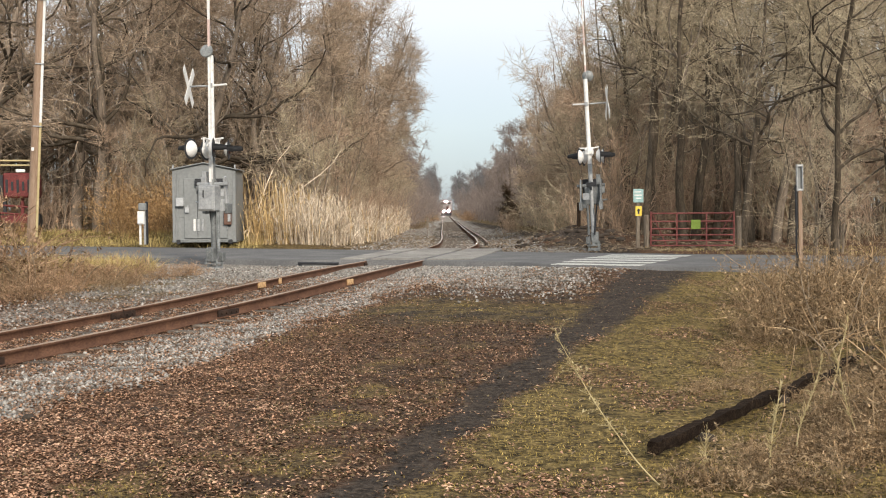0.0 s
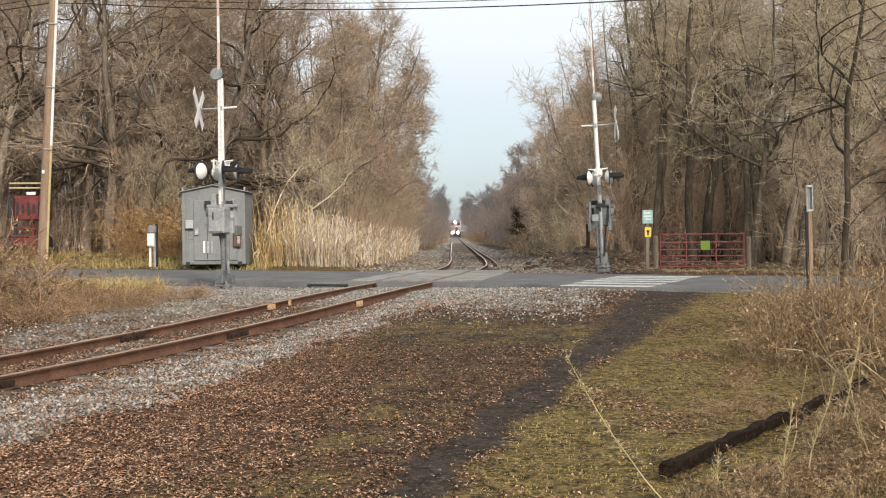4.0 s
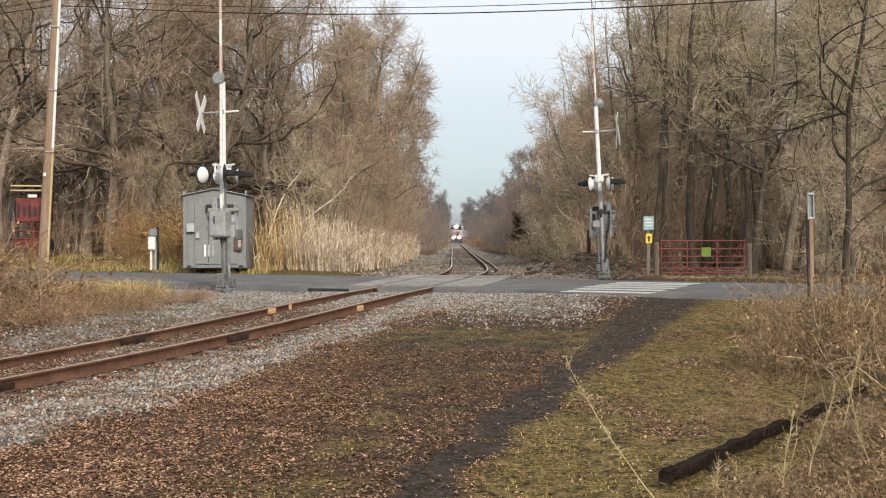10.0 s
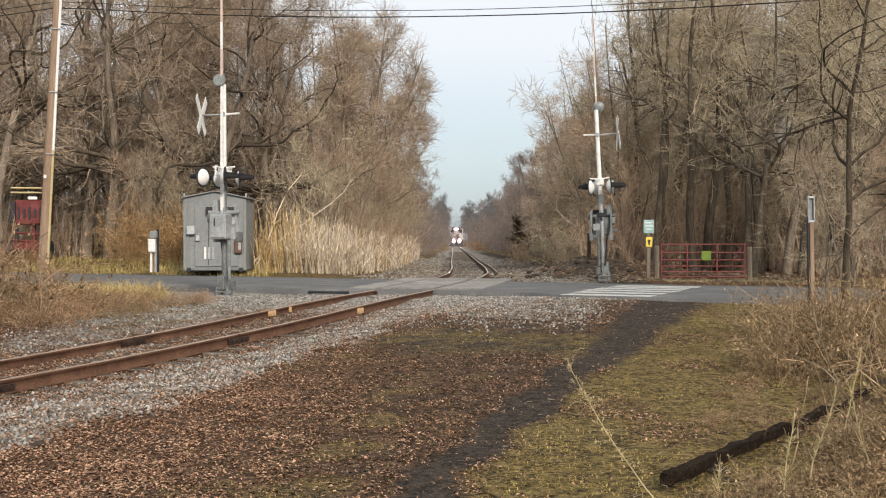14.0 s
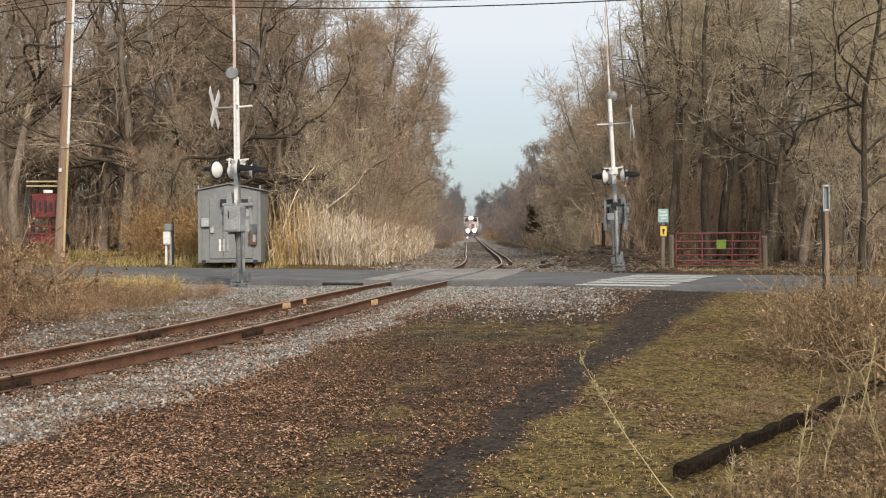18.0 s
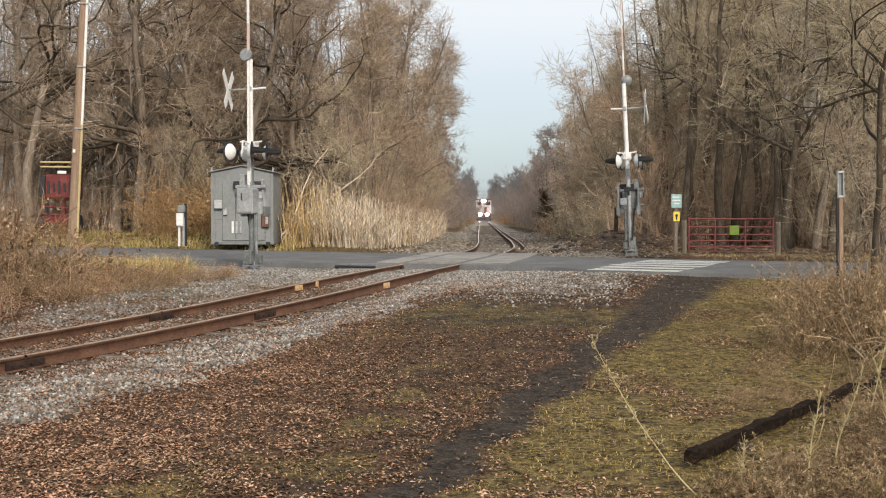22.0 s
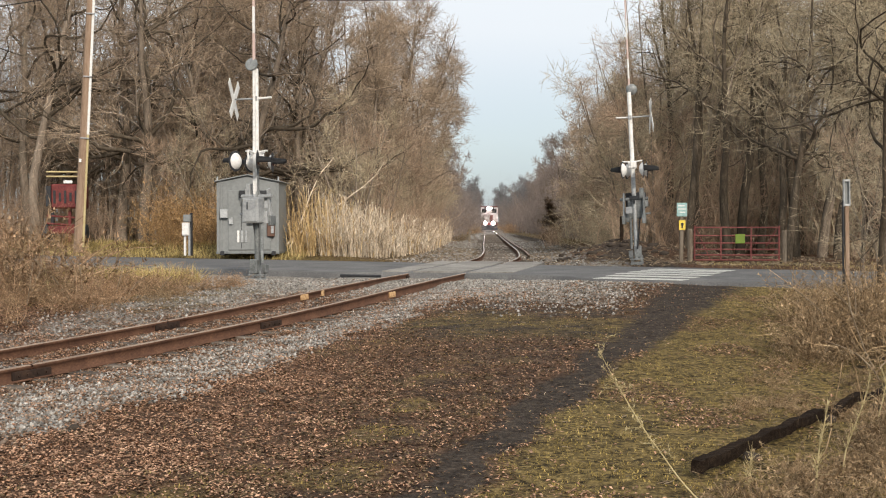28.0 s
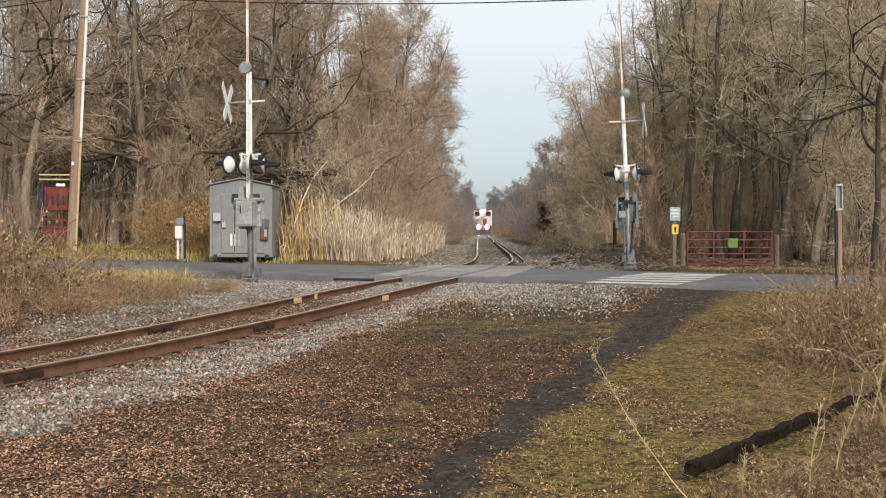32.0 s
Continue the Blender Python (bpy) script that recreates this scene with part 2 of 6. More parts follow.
RED_MACHINE = material("faded_red_machine_paint", [(0.07, 0.016, 0.016), (0.13, 0.024, 0.023), (0.19, 0.055, 0.047)], 3.0, 0.6, bump=0.1)
WOOD_POLE = material("weathered_pole_wood", [(0.16, 0.105, 0.07), (0.26, 0.18, 0.125), (0.34, 0.255, 0.19)], 1.5, 0.9, bump=0.5, stretch=(6, 6, 0.5))
WOOD_POST = material("grey_post_wood", [(0.1, 0.08, 0.058), (0.18, 0.147, 0.112), (0.27, 0.23, 0.185)], 2.0, 0.9, bump=0.5, stretch=(6, 6, 0.6))
ROTTEN = material("dark_rotten_timber", [(0.01, 0.007, 0.005), (0.022, 0.015, 0.011), (0.06, 0.042, 0.028)], 5.0, 0.95, bump=1.0, bump_scale=0.05, stretch=(1, 4, 4), spec=0.05)
YELLOW = material("yellow_paint", [(0.62, 0.44, 0.05), (0.75, 0.56, 0.08), (0.78, 0.62, 0.16)], 5.0, 0.6, bump=0.05)
CREAM = material("cream_yellow_paint", [(0.16, 0.08, 0.045), (0.5, 0.31, 0.15), (0.7, 0.52, 0.31)], 14.0, 0.7, bump=0.15)
GREEN_TAG = material("lime_green_tag", [(0.12, 0.19, 0.03), (0.22, 0.31, 0.055)], 9.0, 0.6, bump=0.05)
SIGN_TEAL = material("teal_sign_panel", [(0.16, 0.3, 0.3), (0.4, 0.55, 0.54)], 9.0, 0.5, bump=0.03)
BROWN_BOX = material("brown_meter_paint", [(0.1, 0.055, 0.04), (0.15, 0.085, 0.06)], 5.0, 0.7, bump=0.1)
GLASS_DARK = material("dark_cab_glass", [(0.01, 0.011, 0.013), (0.016, 0.017, 0.02)], 1.0, 0.08, bump=0.0, spec=0.6)
LOCO_WHITE = material("locomotive_white_paint", [(0.55, 0.5, 0.5), (0.68, 0.63, 0.63)], 1.2, 0.5, bump=0.03)
LOCO_RED = material("locomotive_red_paint", [(0.12, 0.03, 0.028), (0.18, 0.045, 0.04)], 1.2, 0.5, bump=0.03)
LENS_LIGHT = material("lit_headlight", [(1, 0.9, 0.92), (1, 0.9, 0.92)], 1.0, 0.3, bump=0.0, glow=(1.0, 0.8, 0.84), glow_power=220.0)
LENS_DARK = material("unlit_red_lens", [(0.08, 0.008, 0.006), (0.12, 0.012, 0.01)], 4.0, 0.2, bump=0.0, spec=0.5)
CABLE = material("black_cable", [(0.02, 0.02, 0.022), (0.035, 0.035, 0.038)], 4.0, 0.7, bump=0.0)
DIRT_CLOD = material("dark_clod", [(0.03, 0.023, 0.018), (0.06, 0.047, 0.036)], 8.0, 0.95, bump=0.8)


# ---- mesh helpers ----
def add_box(bm, size, at=(0, 0, 0), turn=None, bevel=0.0, segments=1):
    """A box in a bmesh, its edges rounded by bevel."""
    made = bmesh.ops.create_cube(bm, size=1.0)["verts"]
    bmesh.ops.scale(bm, vec=size, verts=made)
    if bevel:
        edges = list({e for v in made for e in v.link_edges})
        got = bmesh.ops.bevel(bm, geom=edges, offset=bevel, segments=segments, affect="EDGES", profile=0.6)
        made = [v for v in got["verts"] if v.is_valid]
    m = Matrix.Translation(at) @ (turn.to_4x4() if turn is not None else Matrix.Identity(4))
    bmesh.ops.transform(bm, matrix=m, verts=made)
    return made


def add_tube(bm, a, b, r0, r1=None, n=12, caps=True):
    """A round bar from a to b."""
    a, b = Vector(a), Vector(b)
    r1 = r0 if r1 is None else r1
    made = bmesh.ops.create_cone(bm, cap_ends=caps, segments=n, radius1=r0, radius2=r1, depth=(b - a).length)["verts"]
    m = Matrix.Translation((a + b) / 2) @ (b - a).to_track_quat("Z", "Y").to_matrix().to_4x4()
    bmesh.ops.transform(bm, matrix=m, verts=made)
    return made


def add_lathe(bm, profile, at=(0, 0, 0), turn=None, n=16):
    """A turned form about z from (radius, height) pairs."""
    rings = []
    for r, h in profile:
        rings.append([bm.verts.new((r * math.cos(2 * math.pi * i / n), r * math.sin(2 * math.pi * i / n), h)) for i in range(n)])
    for a, b in zip(rings, rings[1:]):
        for i in range(n):
            bm.faces.new((a[i], a[(i + 1) % n], b[(i + 1) % n], b[i]))
    bm.faces.new(rings[0][::-1])
    bm.faces.new(rings[-1])
    made = [v for ring in rings for v in ring]
    m = Matrix.Translation(at) @ (turn.to_4x4() if turn is not None else Matrix.Identity(4))
    bmesh.ops.transform(bm, matrix=m, verts=made)
    return made


def finish(bm, name, mat, smooth=30):
    bmesh.ops.recalc_face_normals(bm, faces=bm.faces[:])
    me = bpy.data.meshes.new(name)
    bm.to_mesh(me)
    bm.free()
    me.materials.append(mat)
    if smooth:
        me.polygons.foreach_set("use_smooth", [True] * len(me.polygons))
        me.set_sharp_from_angle(angle=radians(smooth))
    return me


def part(name, bm, mat, parent=None, label="", smooth=30):
    """One mesh object from a bmesh (or a ready mesh) under a thing or a part."""
    me = finish(bm, name, mat, smooth) if isinstance(bm, bmesh.types.BMesh) else bm
    ob = new(name, me)
    ob.parent = parent
    if label:
        ob["label"] = label
    return ob


def box_part(name, size, at, mat, parent, bevel=0.01, label="", turn=None):
    bm = bmesh.new()
    add_box(bm, size, (0, 0, 0), None, bevel)
    ob = part(name, bm, mat, parent, label)
    ob.matrix_basis = Matrix.Translation(at) @ (turn.to_4x4() if turn is not None else Matrix.Identity(4))
    return ob


def tube_part(name, a, b, r, mat, parent, r1=None, n=12, label=""):
    bm = bmesh.new()
    add_tube(bm, a, b, r, r1, n)
    return part(name, bm, mat, parent, label)


def thing(name, m, label, category, group="", kind=""):
    ob = new(name)
    ob.empty_display_size = 0.2
    ob.matrix_basis = m
    return tagged(ob, label, category, group, kind)


def soup(name, verts, faces, mat):
    """A mesh from numpy arrays: verts (n, 3), faces (m, 3 or 4)."""
    me = bpy.data.meshes.new(name)
    verts = np.asarray(verts, np.float32)
    faces = np.asarray(faces, np.int32)
    k = faces.shape[1]
    me.vertices.add(len(verts))
    me.vertices.foreach_set("co", verts.ravel())
    me.loops.add(faces.size)
    me.loops.foreach_set("vertex_index", faces.ravel())
    me.polygons.add(len(faces))
    me.polygons.foreach_set("loop_start", np.arange(0, faces.size, k, dtype=np.int32))
    me.update(calc_edges=True)
    me.materials.append(mat)
    return me


def smoothstep(a, b, x):
    t = np.clip((x - a) / (b - a), 0, 1)
    return t * t * (3 - 2 * t)


WAVES = np.random.default_rng(5)
WAVE_SET = [(WAVES.normal(0, 1, 2), WAVES.uniform(0, 6.28)) for _ in range(24)]


def ripple(x, y, size, k0=0):
    """Smooth wandering value, about -1 to 1, with bumps of the given size in metres."""
    out = 0
    for w, p in WAVE_SET[k0:k0 + 8]:
        out = out + np.sin((w[0] * x + w[1] * y) * 3.0 / size + p)
    return out / 4.0


def tubes(S, D, L, R, segs, sides, wobble, lift, rng, taper=0.35):
    """Branches as tapering tubes. S starts, D directions, L lengths, R radii. Returns points (N, segs+1, 3), dirs, verts and quads."""
    N = len(S)
    P = np.zeros((N, segs + 1, 3))
    P[:, 0] = S
    dirs = np.zeros((N, segs + 1, 3))
    d = D.copy()
    dirs[:, 0] = d
    for j in range(segs):
        d = d + rng.normal(0, wobble, (N, 3)) + np.array([0, 0, lift]) / segs
        d /= np.linalg.norm(d, axis=1, keepdims=True)
        P[:, j + 1] = P[:, j] + d * (L / segs)[:, None]
        dirs[:, j + 1] = d
    ref = np.where(np.abs(dirs[:, :, 2:3]) > 0.9, np.array([1.0, 0, 0]), np.array([0, 0, 1.0]))
    u = np.cross(dirs, ref)
    u /= np.linalg.norm(u, axis=2, keepdims=True)
    v = np.cross(dirs, u)
    rad = R[:, None] * (1 - (1 - taper) * np.linspace(0, 1, segs + 1))[None]
    ang = np.arange(sides) * 2 * np.pi / sides
    V = P[:, :, None] + rad[:, :, None, None] * (np.cos(ang)[:, None] * u[:, :, None] + np.sin(ang)[:, None] * v[:, :, None])
    base = (np.arange(N)[:, None, None] * (segs + 1) + np.arange(segs)[None, :, None]) * sides
    i, k = np.arange(sides), (np.arange(sides) + 1) % sides
    F = np.stack([base + i, base + k, base + sides + k, base + sides + i], -1).reshape(-1, 4)
    return P, dirs, rad, V.reshape(-1, 3), F


def children(P, dirs, rad, per, lo, hi, spread, rng):
    """Start points, directions and parent radii of shoots that leave branches between the shares lo and hi of their length."""
    N, m = P.shape[0], P.shape[1] - 1
    who = np.repeat(np.arange(N), per)
    t = rng.uniform(lo, hi, len(who)) * m
    j = np.minimum(t.astype(int), m - 1)
    a = (t - j)[:, None]
    S = P[who, j] * (1 - a) + P[who, j + 1] * a
    d = dirs[who, j + 1]
    r = rng.normal(0, 1, d.shape)
    r -= (r * d).sum(1, keepdims=True) * d
    r /= np.linalg.norm(r, axis=1, keepdims=True)
    ang = np.radians(rng.normal(spread, spread * 0.28, len(who)))[:, None]
    D = np.cos(ang) * d + np.sin(ang) * r
    return S, D, rad[who, j + 1], t / m


def joined(pieces):
    V, F, n = [], [], 0
    for v, f in pieces:
        V.append(v)
        F.append(f + n)
        n += len(v)
    return np.concatenate(V), np.concatenate(F)


def blades(P, H, W, lean, rng, segs=3, droop=0.25):
    """Flat tapering blades that bend over."""
    N = len(P)
    az = rng.uniform(0, 6.28, N)
    d = np.stack([np.cos(az), np.sin(az), np.zeros(N)], -1)
    side = np.stack([-np.sin(az + rng.normal(0, 0.5, N)), np.cos(az), np.zeros(N)], -1)
    ln = np.abs(rng.normal(0, lean, N))
    V = []
    for j in range(segs + 1):
        t = j / segs
        out = (ln * t + droop * ln * t * t * 2)[:, None] * H[:, None] * d
        up = np.array([0, 0, 1.0]) * (H * t * (1 - 0.25 * ln * t))[:, None]
        c = P + out + up
        w = (W * (1 - t) ** 0.7 + 0.0008)[:, None] * side
        V += [c - w, c + w]
    V = np.stack(V, 1).reshape(-1, 3)
    n = 2 * (segs + 1)
    base = np.arange(N)[:, None] * n
    F = np.concatenate([base + np.array([2 * j, 2 * j + 1, 2 * j + 3, 2 * j + 2]) for j in range(segs)])
    return V, F

# ---- plan: the road crosses the line at a slant ----
ROAD_U = np.array([0.887, -0.461])          # along the road
ROAD_N = np.array([0.461, 0.887])           # across it, away from the camera
ROAD_MID, ROAD_HALF = 28.45, 3.75           # middle of the road along ROAD_N, half its width


def edge_in(s):
    """How far the asphalt's near edge is worn back, s metres along the road: most beside the crossing panels."""
    return np.interp(s, [-16.6, -15.2, -14.0, -12.0, -10.9, -10.2, -9.7], [0, 0.75, 1.05, 1.1, 1.1, 0.5, 0])


def along(x, y):
    return x * ROAD_U[0] + y * ROAD_U[1]


def across(x, y):
    return x * ROAD_N[0] + y * ROAD_N[1] - ROAD_MID


TRACK_NODES = [(2.0, -11.6), (8.0, -8.35), (15.4, -5.0), (20.0, -3.15), (25.0, -1.6), (30.0, -0.47), (36.0, 0.62), (42.0, 1.36), (50.0, 1.75), (62.0, 2.0), (430.0, 10.0)]


def track_table():
    ys, xs = np.array(TRACK_NODES).T
    m = np.gradient(xs, ys)
    m[-1] = m[-2] = (xs[-1] - xs[-2]) / (ys[-1] - ys[-2])
    q = np.concatenate([np.arange(2, 80, 0.25), np.arange(80, 430, 2.0)])
    k = np.clip(np.searchsorted(ys, q) - 1, 0, len(ys) - 2)
    h = ys[k + 1] - ys[k]
    t = (q - ys[k]) / h
    X = (2 * t**3 - 3 * t**2 + 1) * xs[k] + (t**3 - 2 * t**2 + t) * h * m[k] + (-2 * t**3 + 3 * t**2) * xs[k + 1] + (t**3 - t**2) * h * m[k + 1]
    return q, X


TY, TX = track_table()


def track_x(y):
    return np.interp(y, TY, TX)


def rail_z(y):
    """Height of the rail heads: the line climbs a little to the crossing and falls gently beyond."""
    return -0.4 * (1 - smoothstep(11, 27, y)) - 0.0022 * np.clip(y - 60, 0, 420)


def track_frame(y):
    """Middle of the track, its direction and its right-hand normal at y."""
    x = float(track_x(y))
    d = Vector((float(track_x(y + 0.3)) - float(track_x(y - 0.3)), 0.6, 0)).normalized()
    return Vector((x, y, float(rail_z(y)))), d, Vector((d.y, -d.x, 0))


def track_off(x, y):
    """Distance to the right of the track's middle."""
    slope = (track_x(y + 0.5) - track_x(y - 0.5))
    return (x - track_x(y)) / np.sqrt(1 + slope**2)


def ground_z(x, y):
    """The lie of the land."""
    x, y = np.asarray(x, float), np.asarray(y, float)
    z = -0.52 * (1 - smoothstep(10, 26, y)) - 0.0022 * np.clip(y - 60, 0, 420)
    a = across(x, y)
    off = track_off(x, y)
    # the ground beside the road lies lower, left of the line
    z = z - 0.17 * smoothstep(-4.0, -4.8, a) * smoothstep(-14, -9, a) * smoothstep(-1.5, -3.5, x)
    z = z + 0.035 * ripple(x, y, 3.0) + 0.012 * ripple(x, y, 0.6, 8)
    # verge that climbs behind the road, to the left
    z = z + 0.36 * smoothstep(4.2, 9, a) * smoothstep(-5, -11, x) * smoothstep(80, 60, y)
    z = z + 0.25 * smoothstep(4.2, 8, a) * smoothstep(-2.5, -6, x) * (1 - smoothstep(-9, -12, x)) * 0.6
    # bank to the right under the brambles
    z = z + 0.45 * smoothstep(3.6, 7.5, x - 0.12 * (y - 8)) * smoothstep(22, 15, y) * smoothstep(3, 7, y)
    # dirt heap right of the line behind the road
    z = z + 0.5 * np.exp(-((x - 6.2) / 2.6) ** 2 - ((y - 41.5) / 3.2) ** 2) * (1 + 0.3 * ripple(x, y, 1.2))
    # ballast shoulder under the line
    bed = np.exp(-(np.abs(off) / 2.4) ** 4)
    ramp_up = 0.06 * smoothstep(-7.0, -4.3, a) * (a < 0)
    z = z * (1 - bed) + (rail_z(y) - 0.17 - 0.002 * smoothstep(35, 37, y) + ramp_up + 0.01 * ripple(x, y, 0.5, 4)) * bed
    # under the road
    cut = smoothstep(ROAD_HALF + 1.0, ROAD_HALF + 0.1, np.abs(a))
    z = z * (1 - cut) - (0.1 + 0.05 * (a < 0) - 0.02 * bed * (a < 0)) * cut
    return z


def path_offset(x, y):
    """Distance to the right of the trodden path's middle."""
    path_x = np.interp(y, [4, 8.2, 10.9, 13.5, 16.6, 20.3, 24.0, 26], [-1.4, -0.13, 0.66, 1.47, 2.6, 3.9, 5.05, 5.6])
    return x - path_x + 0.12 * ripple(x, y, 0.9, 4) + 0.07 * ripple(x, y, 0.25, 9)


def zones(x, y):
    """Shares of ballast, dark soil, green grass and leaf litter on the ground."""
    off = track_off(x, y) + 0.22 * ripple(x, y, 1.1) + 0.1 * ripple(x, y, 0.35, 8)
    a = across(x, y)
    near = smoothstep(27.5, 25.5, y)
    right_edge = np.interp(y, [8, 14, 18, 21.5, 23.5, 26], [3.3, 2.8, 2.4, 2.2, 3.2, 4.5])
    left_edge = np.interp(y, [12, 17, 21, 25], [-1.9, -2.3, -3.1, -4.5])
    gravel = smoothstep(left_edge - 0.7, left_edge + 0.2, off) * smoothstep(right_edge + 0.5, right_edge - 0.3, off) * (1 - 0.75 * smoothstep(36, 38, y))
    gravel = gravel * (0.38 + 0.62 * smoothstep(1.15, 1.6, off) + 0.32 * smoothstep(-1.2, -1.5, off) * smoothstep(13, 19, y)) + (0.55 + 0.3 * ripple(x, y, 0.9, 7)) * smoothstep(36, 38, y) * smoothstep(2.9, 1.9, np.abs(off))
    gravel = np.maximum(gravel, 0.95 * smoothstep(36.5, 37.5, y) * smoothstep(1.9, 1.3, np.abs(off)))
    gravel = gravel * (0.8 + 0.35 * ripple(x, y, 0.8, 10))
    gravel = np.maximum(gravel, 0.98 * smoothstep(-10.0, -7.2, a + 0.8 * ripple(x, y, 1.5, 3)) * smoothstep(3.6, 1.4, x) * smoothstep(-8.5, -6.5, x) * (a < 0))
    wide = np.interp(y, [4, 8.2, 13, 16.6, 20.3, 24], [0.22, 0.24, 0.31, 0.4, 0.58, 0.8])
    dx = path_offset(x, y)
    soil = np.exp(-(np.abs(dx) / (wide * 1.12)) ** 3.2) * (0.95 + 0.2 * ripple(x, y, 0.2, 2))
    plain = smoothstep(13.0, 17.5, y + 1.0 * ripple(x, y, 2.0)) * smoothstep(right_edge - 0.2, right_edge + 0.8, off) * smoothstep(0.3, -0.4, dx) * (a < -3.4)
    soil = np.maximum(soil, plain * (0.42 + 0.32 * ripple(x, y * 2.5, 0.9, 12)))
    gravel = np.maximum(gravel, plain * (0.45 + 0.25 * ripple(x, y * 2.0, 1.0, 5)) * smoothstep(18, 22.5, y) * smoothstep(-0.3, -1.6, dx))
    soil = np.maximum(soil, 0.5 * np.exp(-((x - 6.2) / 2.8) ** 2 - ((y - 41.5) / 3.2) ** 2))
    soil = np.maximum(soil, 0.35 * smoothstep(36, 38, y) * smoothstep(4.5, 2.0, np.abs(off)) * smoothstep(1.0, 1.6, np.abs(off)))
    trodden = (0.47 + 0.06 * smoothstep(11, 8.5, y)) * smoothstep(-0.6, 1.7, dx + 0.5 * ripple(x, y, 0.7, 3) - np.interp(y, [8, 12, 16], [-1.8, -2.6, -3.6])) * smoothstep(0.2, -0.3, dx) * smoothstep(-0.5, 0.5, ripple(x, y * 2.2, 0.7, 14) + 0.15)
    # the dark soil colour is also mixed in below the brambles, in patches
    under = 0.8 * smoothstep(2.7, 3.3, x - 0.28 * (y - 8)) * smoothstep(-0.6, 0.6, ripple(x, y, 0.5, 12)) * smoothstep(21, 19, y)
    soil = np.maximum(soil, np.maximum(trodden, under))
    grass = smoothstep(0.0, 0.5, dx) * smoothstep(31, 29, y) + 0.6 * smoothstep(0.3, -0.1, np.abs(dx + 1.25 + 0.4 * ripple(x, y, 2.2, 6)) - 0.5) * smoothstep(-0.5, 0.4, ripple(x, y, 0.8, 9)) * smoothstep(19, 12, y)
    grass = grass + smoothstep(4.2, 5.5, a) * smoothstep(-4.5, -6, x) + 0.6 * smoothstep(-3.6, -5.5, x - 0.25 * (y - 20)) * smoothstep(17, 22, y)
    grass = np.maximum(grass, 0.75 * plain * smoothstep(21.5, 18, y))
    grass = np.clip(grass, 0, 1) * (1 - 0.45 * smoothstep(-0.1, 0.9, ripple(x, y, 1.6, 2)))
    return np.clip(gravel, 0, 1), np.clip(soil, 0, 1) * (1 - np.clip(gravel, 0, 1) * 0.7), np.clip(grass, 0, 1)


def ground_material():
    m = bpy.data.materials.new("ground")
    m.use_nodes = True
    nt = m.node_tree
    b = nt.nodes["Principled BSDF"]
    b.inputs["Roughness"].default_value = 0.95
    b.inputs["Specular IOR Level"].default_value = 0.15
    co = nt.nodes.new("ShaderNodeTexCoord")

    def noise_at(scale, detail=5.0):
        n = nt.nodes.new("ShaderNodeTexNoise")
        n.inputs["Scale"].default_value, n.inputs["Detail"].default_value = scale, detail
        n.inputs["Roughness"].default_value = 0.65
        nt.links.new(co.outputs["Object"], n.inputs["Vector"])
        return n.outputs["Fac"]

    def ramp(fac, colours):
        r = nt.nodes.new("ShaderNodeValToRGB")
        for i, c in enumerate(colours):
            p = 0.385 + 0.23 * i / (len(colours) - 1)
            e = r.color_ramp.elements[i] if i < 2 else r.color_ramp.elements.new(p)
            e.position, e.color = p, (*c, 1)
        nt.links.new(fac, r.inputs["Fac"])
        return r.outputs["Color"]

    def mix(fac, a, c):
        n = nt.nodes.new("ShaderNodeMixRGB")
        nt.links.new(fac, n.inputs["Fac"])
        nt.links.new(a, n.inputs["Color1"])
        nt.links.new(c, n.inputs["Color2"])
        return n.outputs["Color"]

    fine, mid, big = noise_at(21, 4), noise_at(7), noise_at(1.4)
    # near-black ramp ends paint the shade between leaves and grass blades
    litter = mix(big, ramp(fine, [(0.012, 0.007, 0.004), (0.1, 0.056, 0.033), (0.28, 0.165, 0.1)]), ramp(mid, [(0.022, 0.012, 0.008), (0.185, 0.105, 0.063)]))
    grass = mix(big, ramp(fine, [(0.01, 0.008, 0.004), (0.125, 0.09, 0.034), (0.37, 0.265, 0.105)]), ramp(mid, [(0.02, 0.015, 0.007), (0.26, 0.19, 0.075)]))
    gravel = mix(mid, ramp(fine, [(0.1, 0.092, 0.082), (0.31, 0.29, 0.262), (0.49, 0.465, 0.43)]), ramp(fine, [(0.12, 0.1, 0.08), (0.37, 0.335, 0.29)]))
    soil = mix(big, ramp(fine, [(0.014, 0.01, 0.008), (0.046, 0.035, 0.028), (0.12, 0.093, 0.072)]), ramp(mid, [(0.018, 0.014, 0.011), (0.088, 0.068, 0.052)]))
    at = nt.nodes.new("ShaderNodeAttribute")
    at.attribute_name = "zone"
    sep = nt.nodes.new("ShaderNodeSeparateColor")
    nt.links.new(at.outputs["Color"], sep.inputs["Color"])

    def ragged(src, amount=0.5):
        n = nt.nodes.new("ShaderNodeMath")
        n.operation = "MULTIPLY_ADD"
        n.inputs[1].default_value, n.inputs[2].default_value = amount, -amount / 2
        nt.links.new(fine, n.inputs[0])
        s = nt.nodes.new("ShaderNodeMath")
        s.operation, s.use_clamp = "ADD", True
        nt.links.new(n.outputs[0], s.inputs[0])
        nt.links.new(src, s.inputs[1])
        k = nt.nodes.new("ShaderNodeMapRange")
        k.inputs["From Min"].default_value, k.inputs["From Max"].default_value = 0.25, 0.75
        nt.links.new(s.outputs[0], k.inputs["Value"])
        return k.outputs["Result"]

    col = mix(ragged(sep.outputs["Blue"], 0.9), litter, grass)
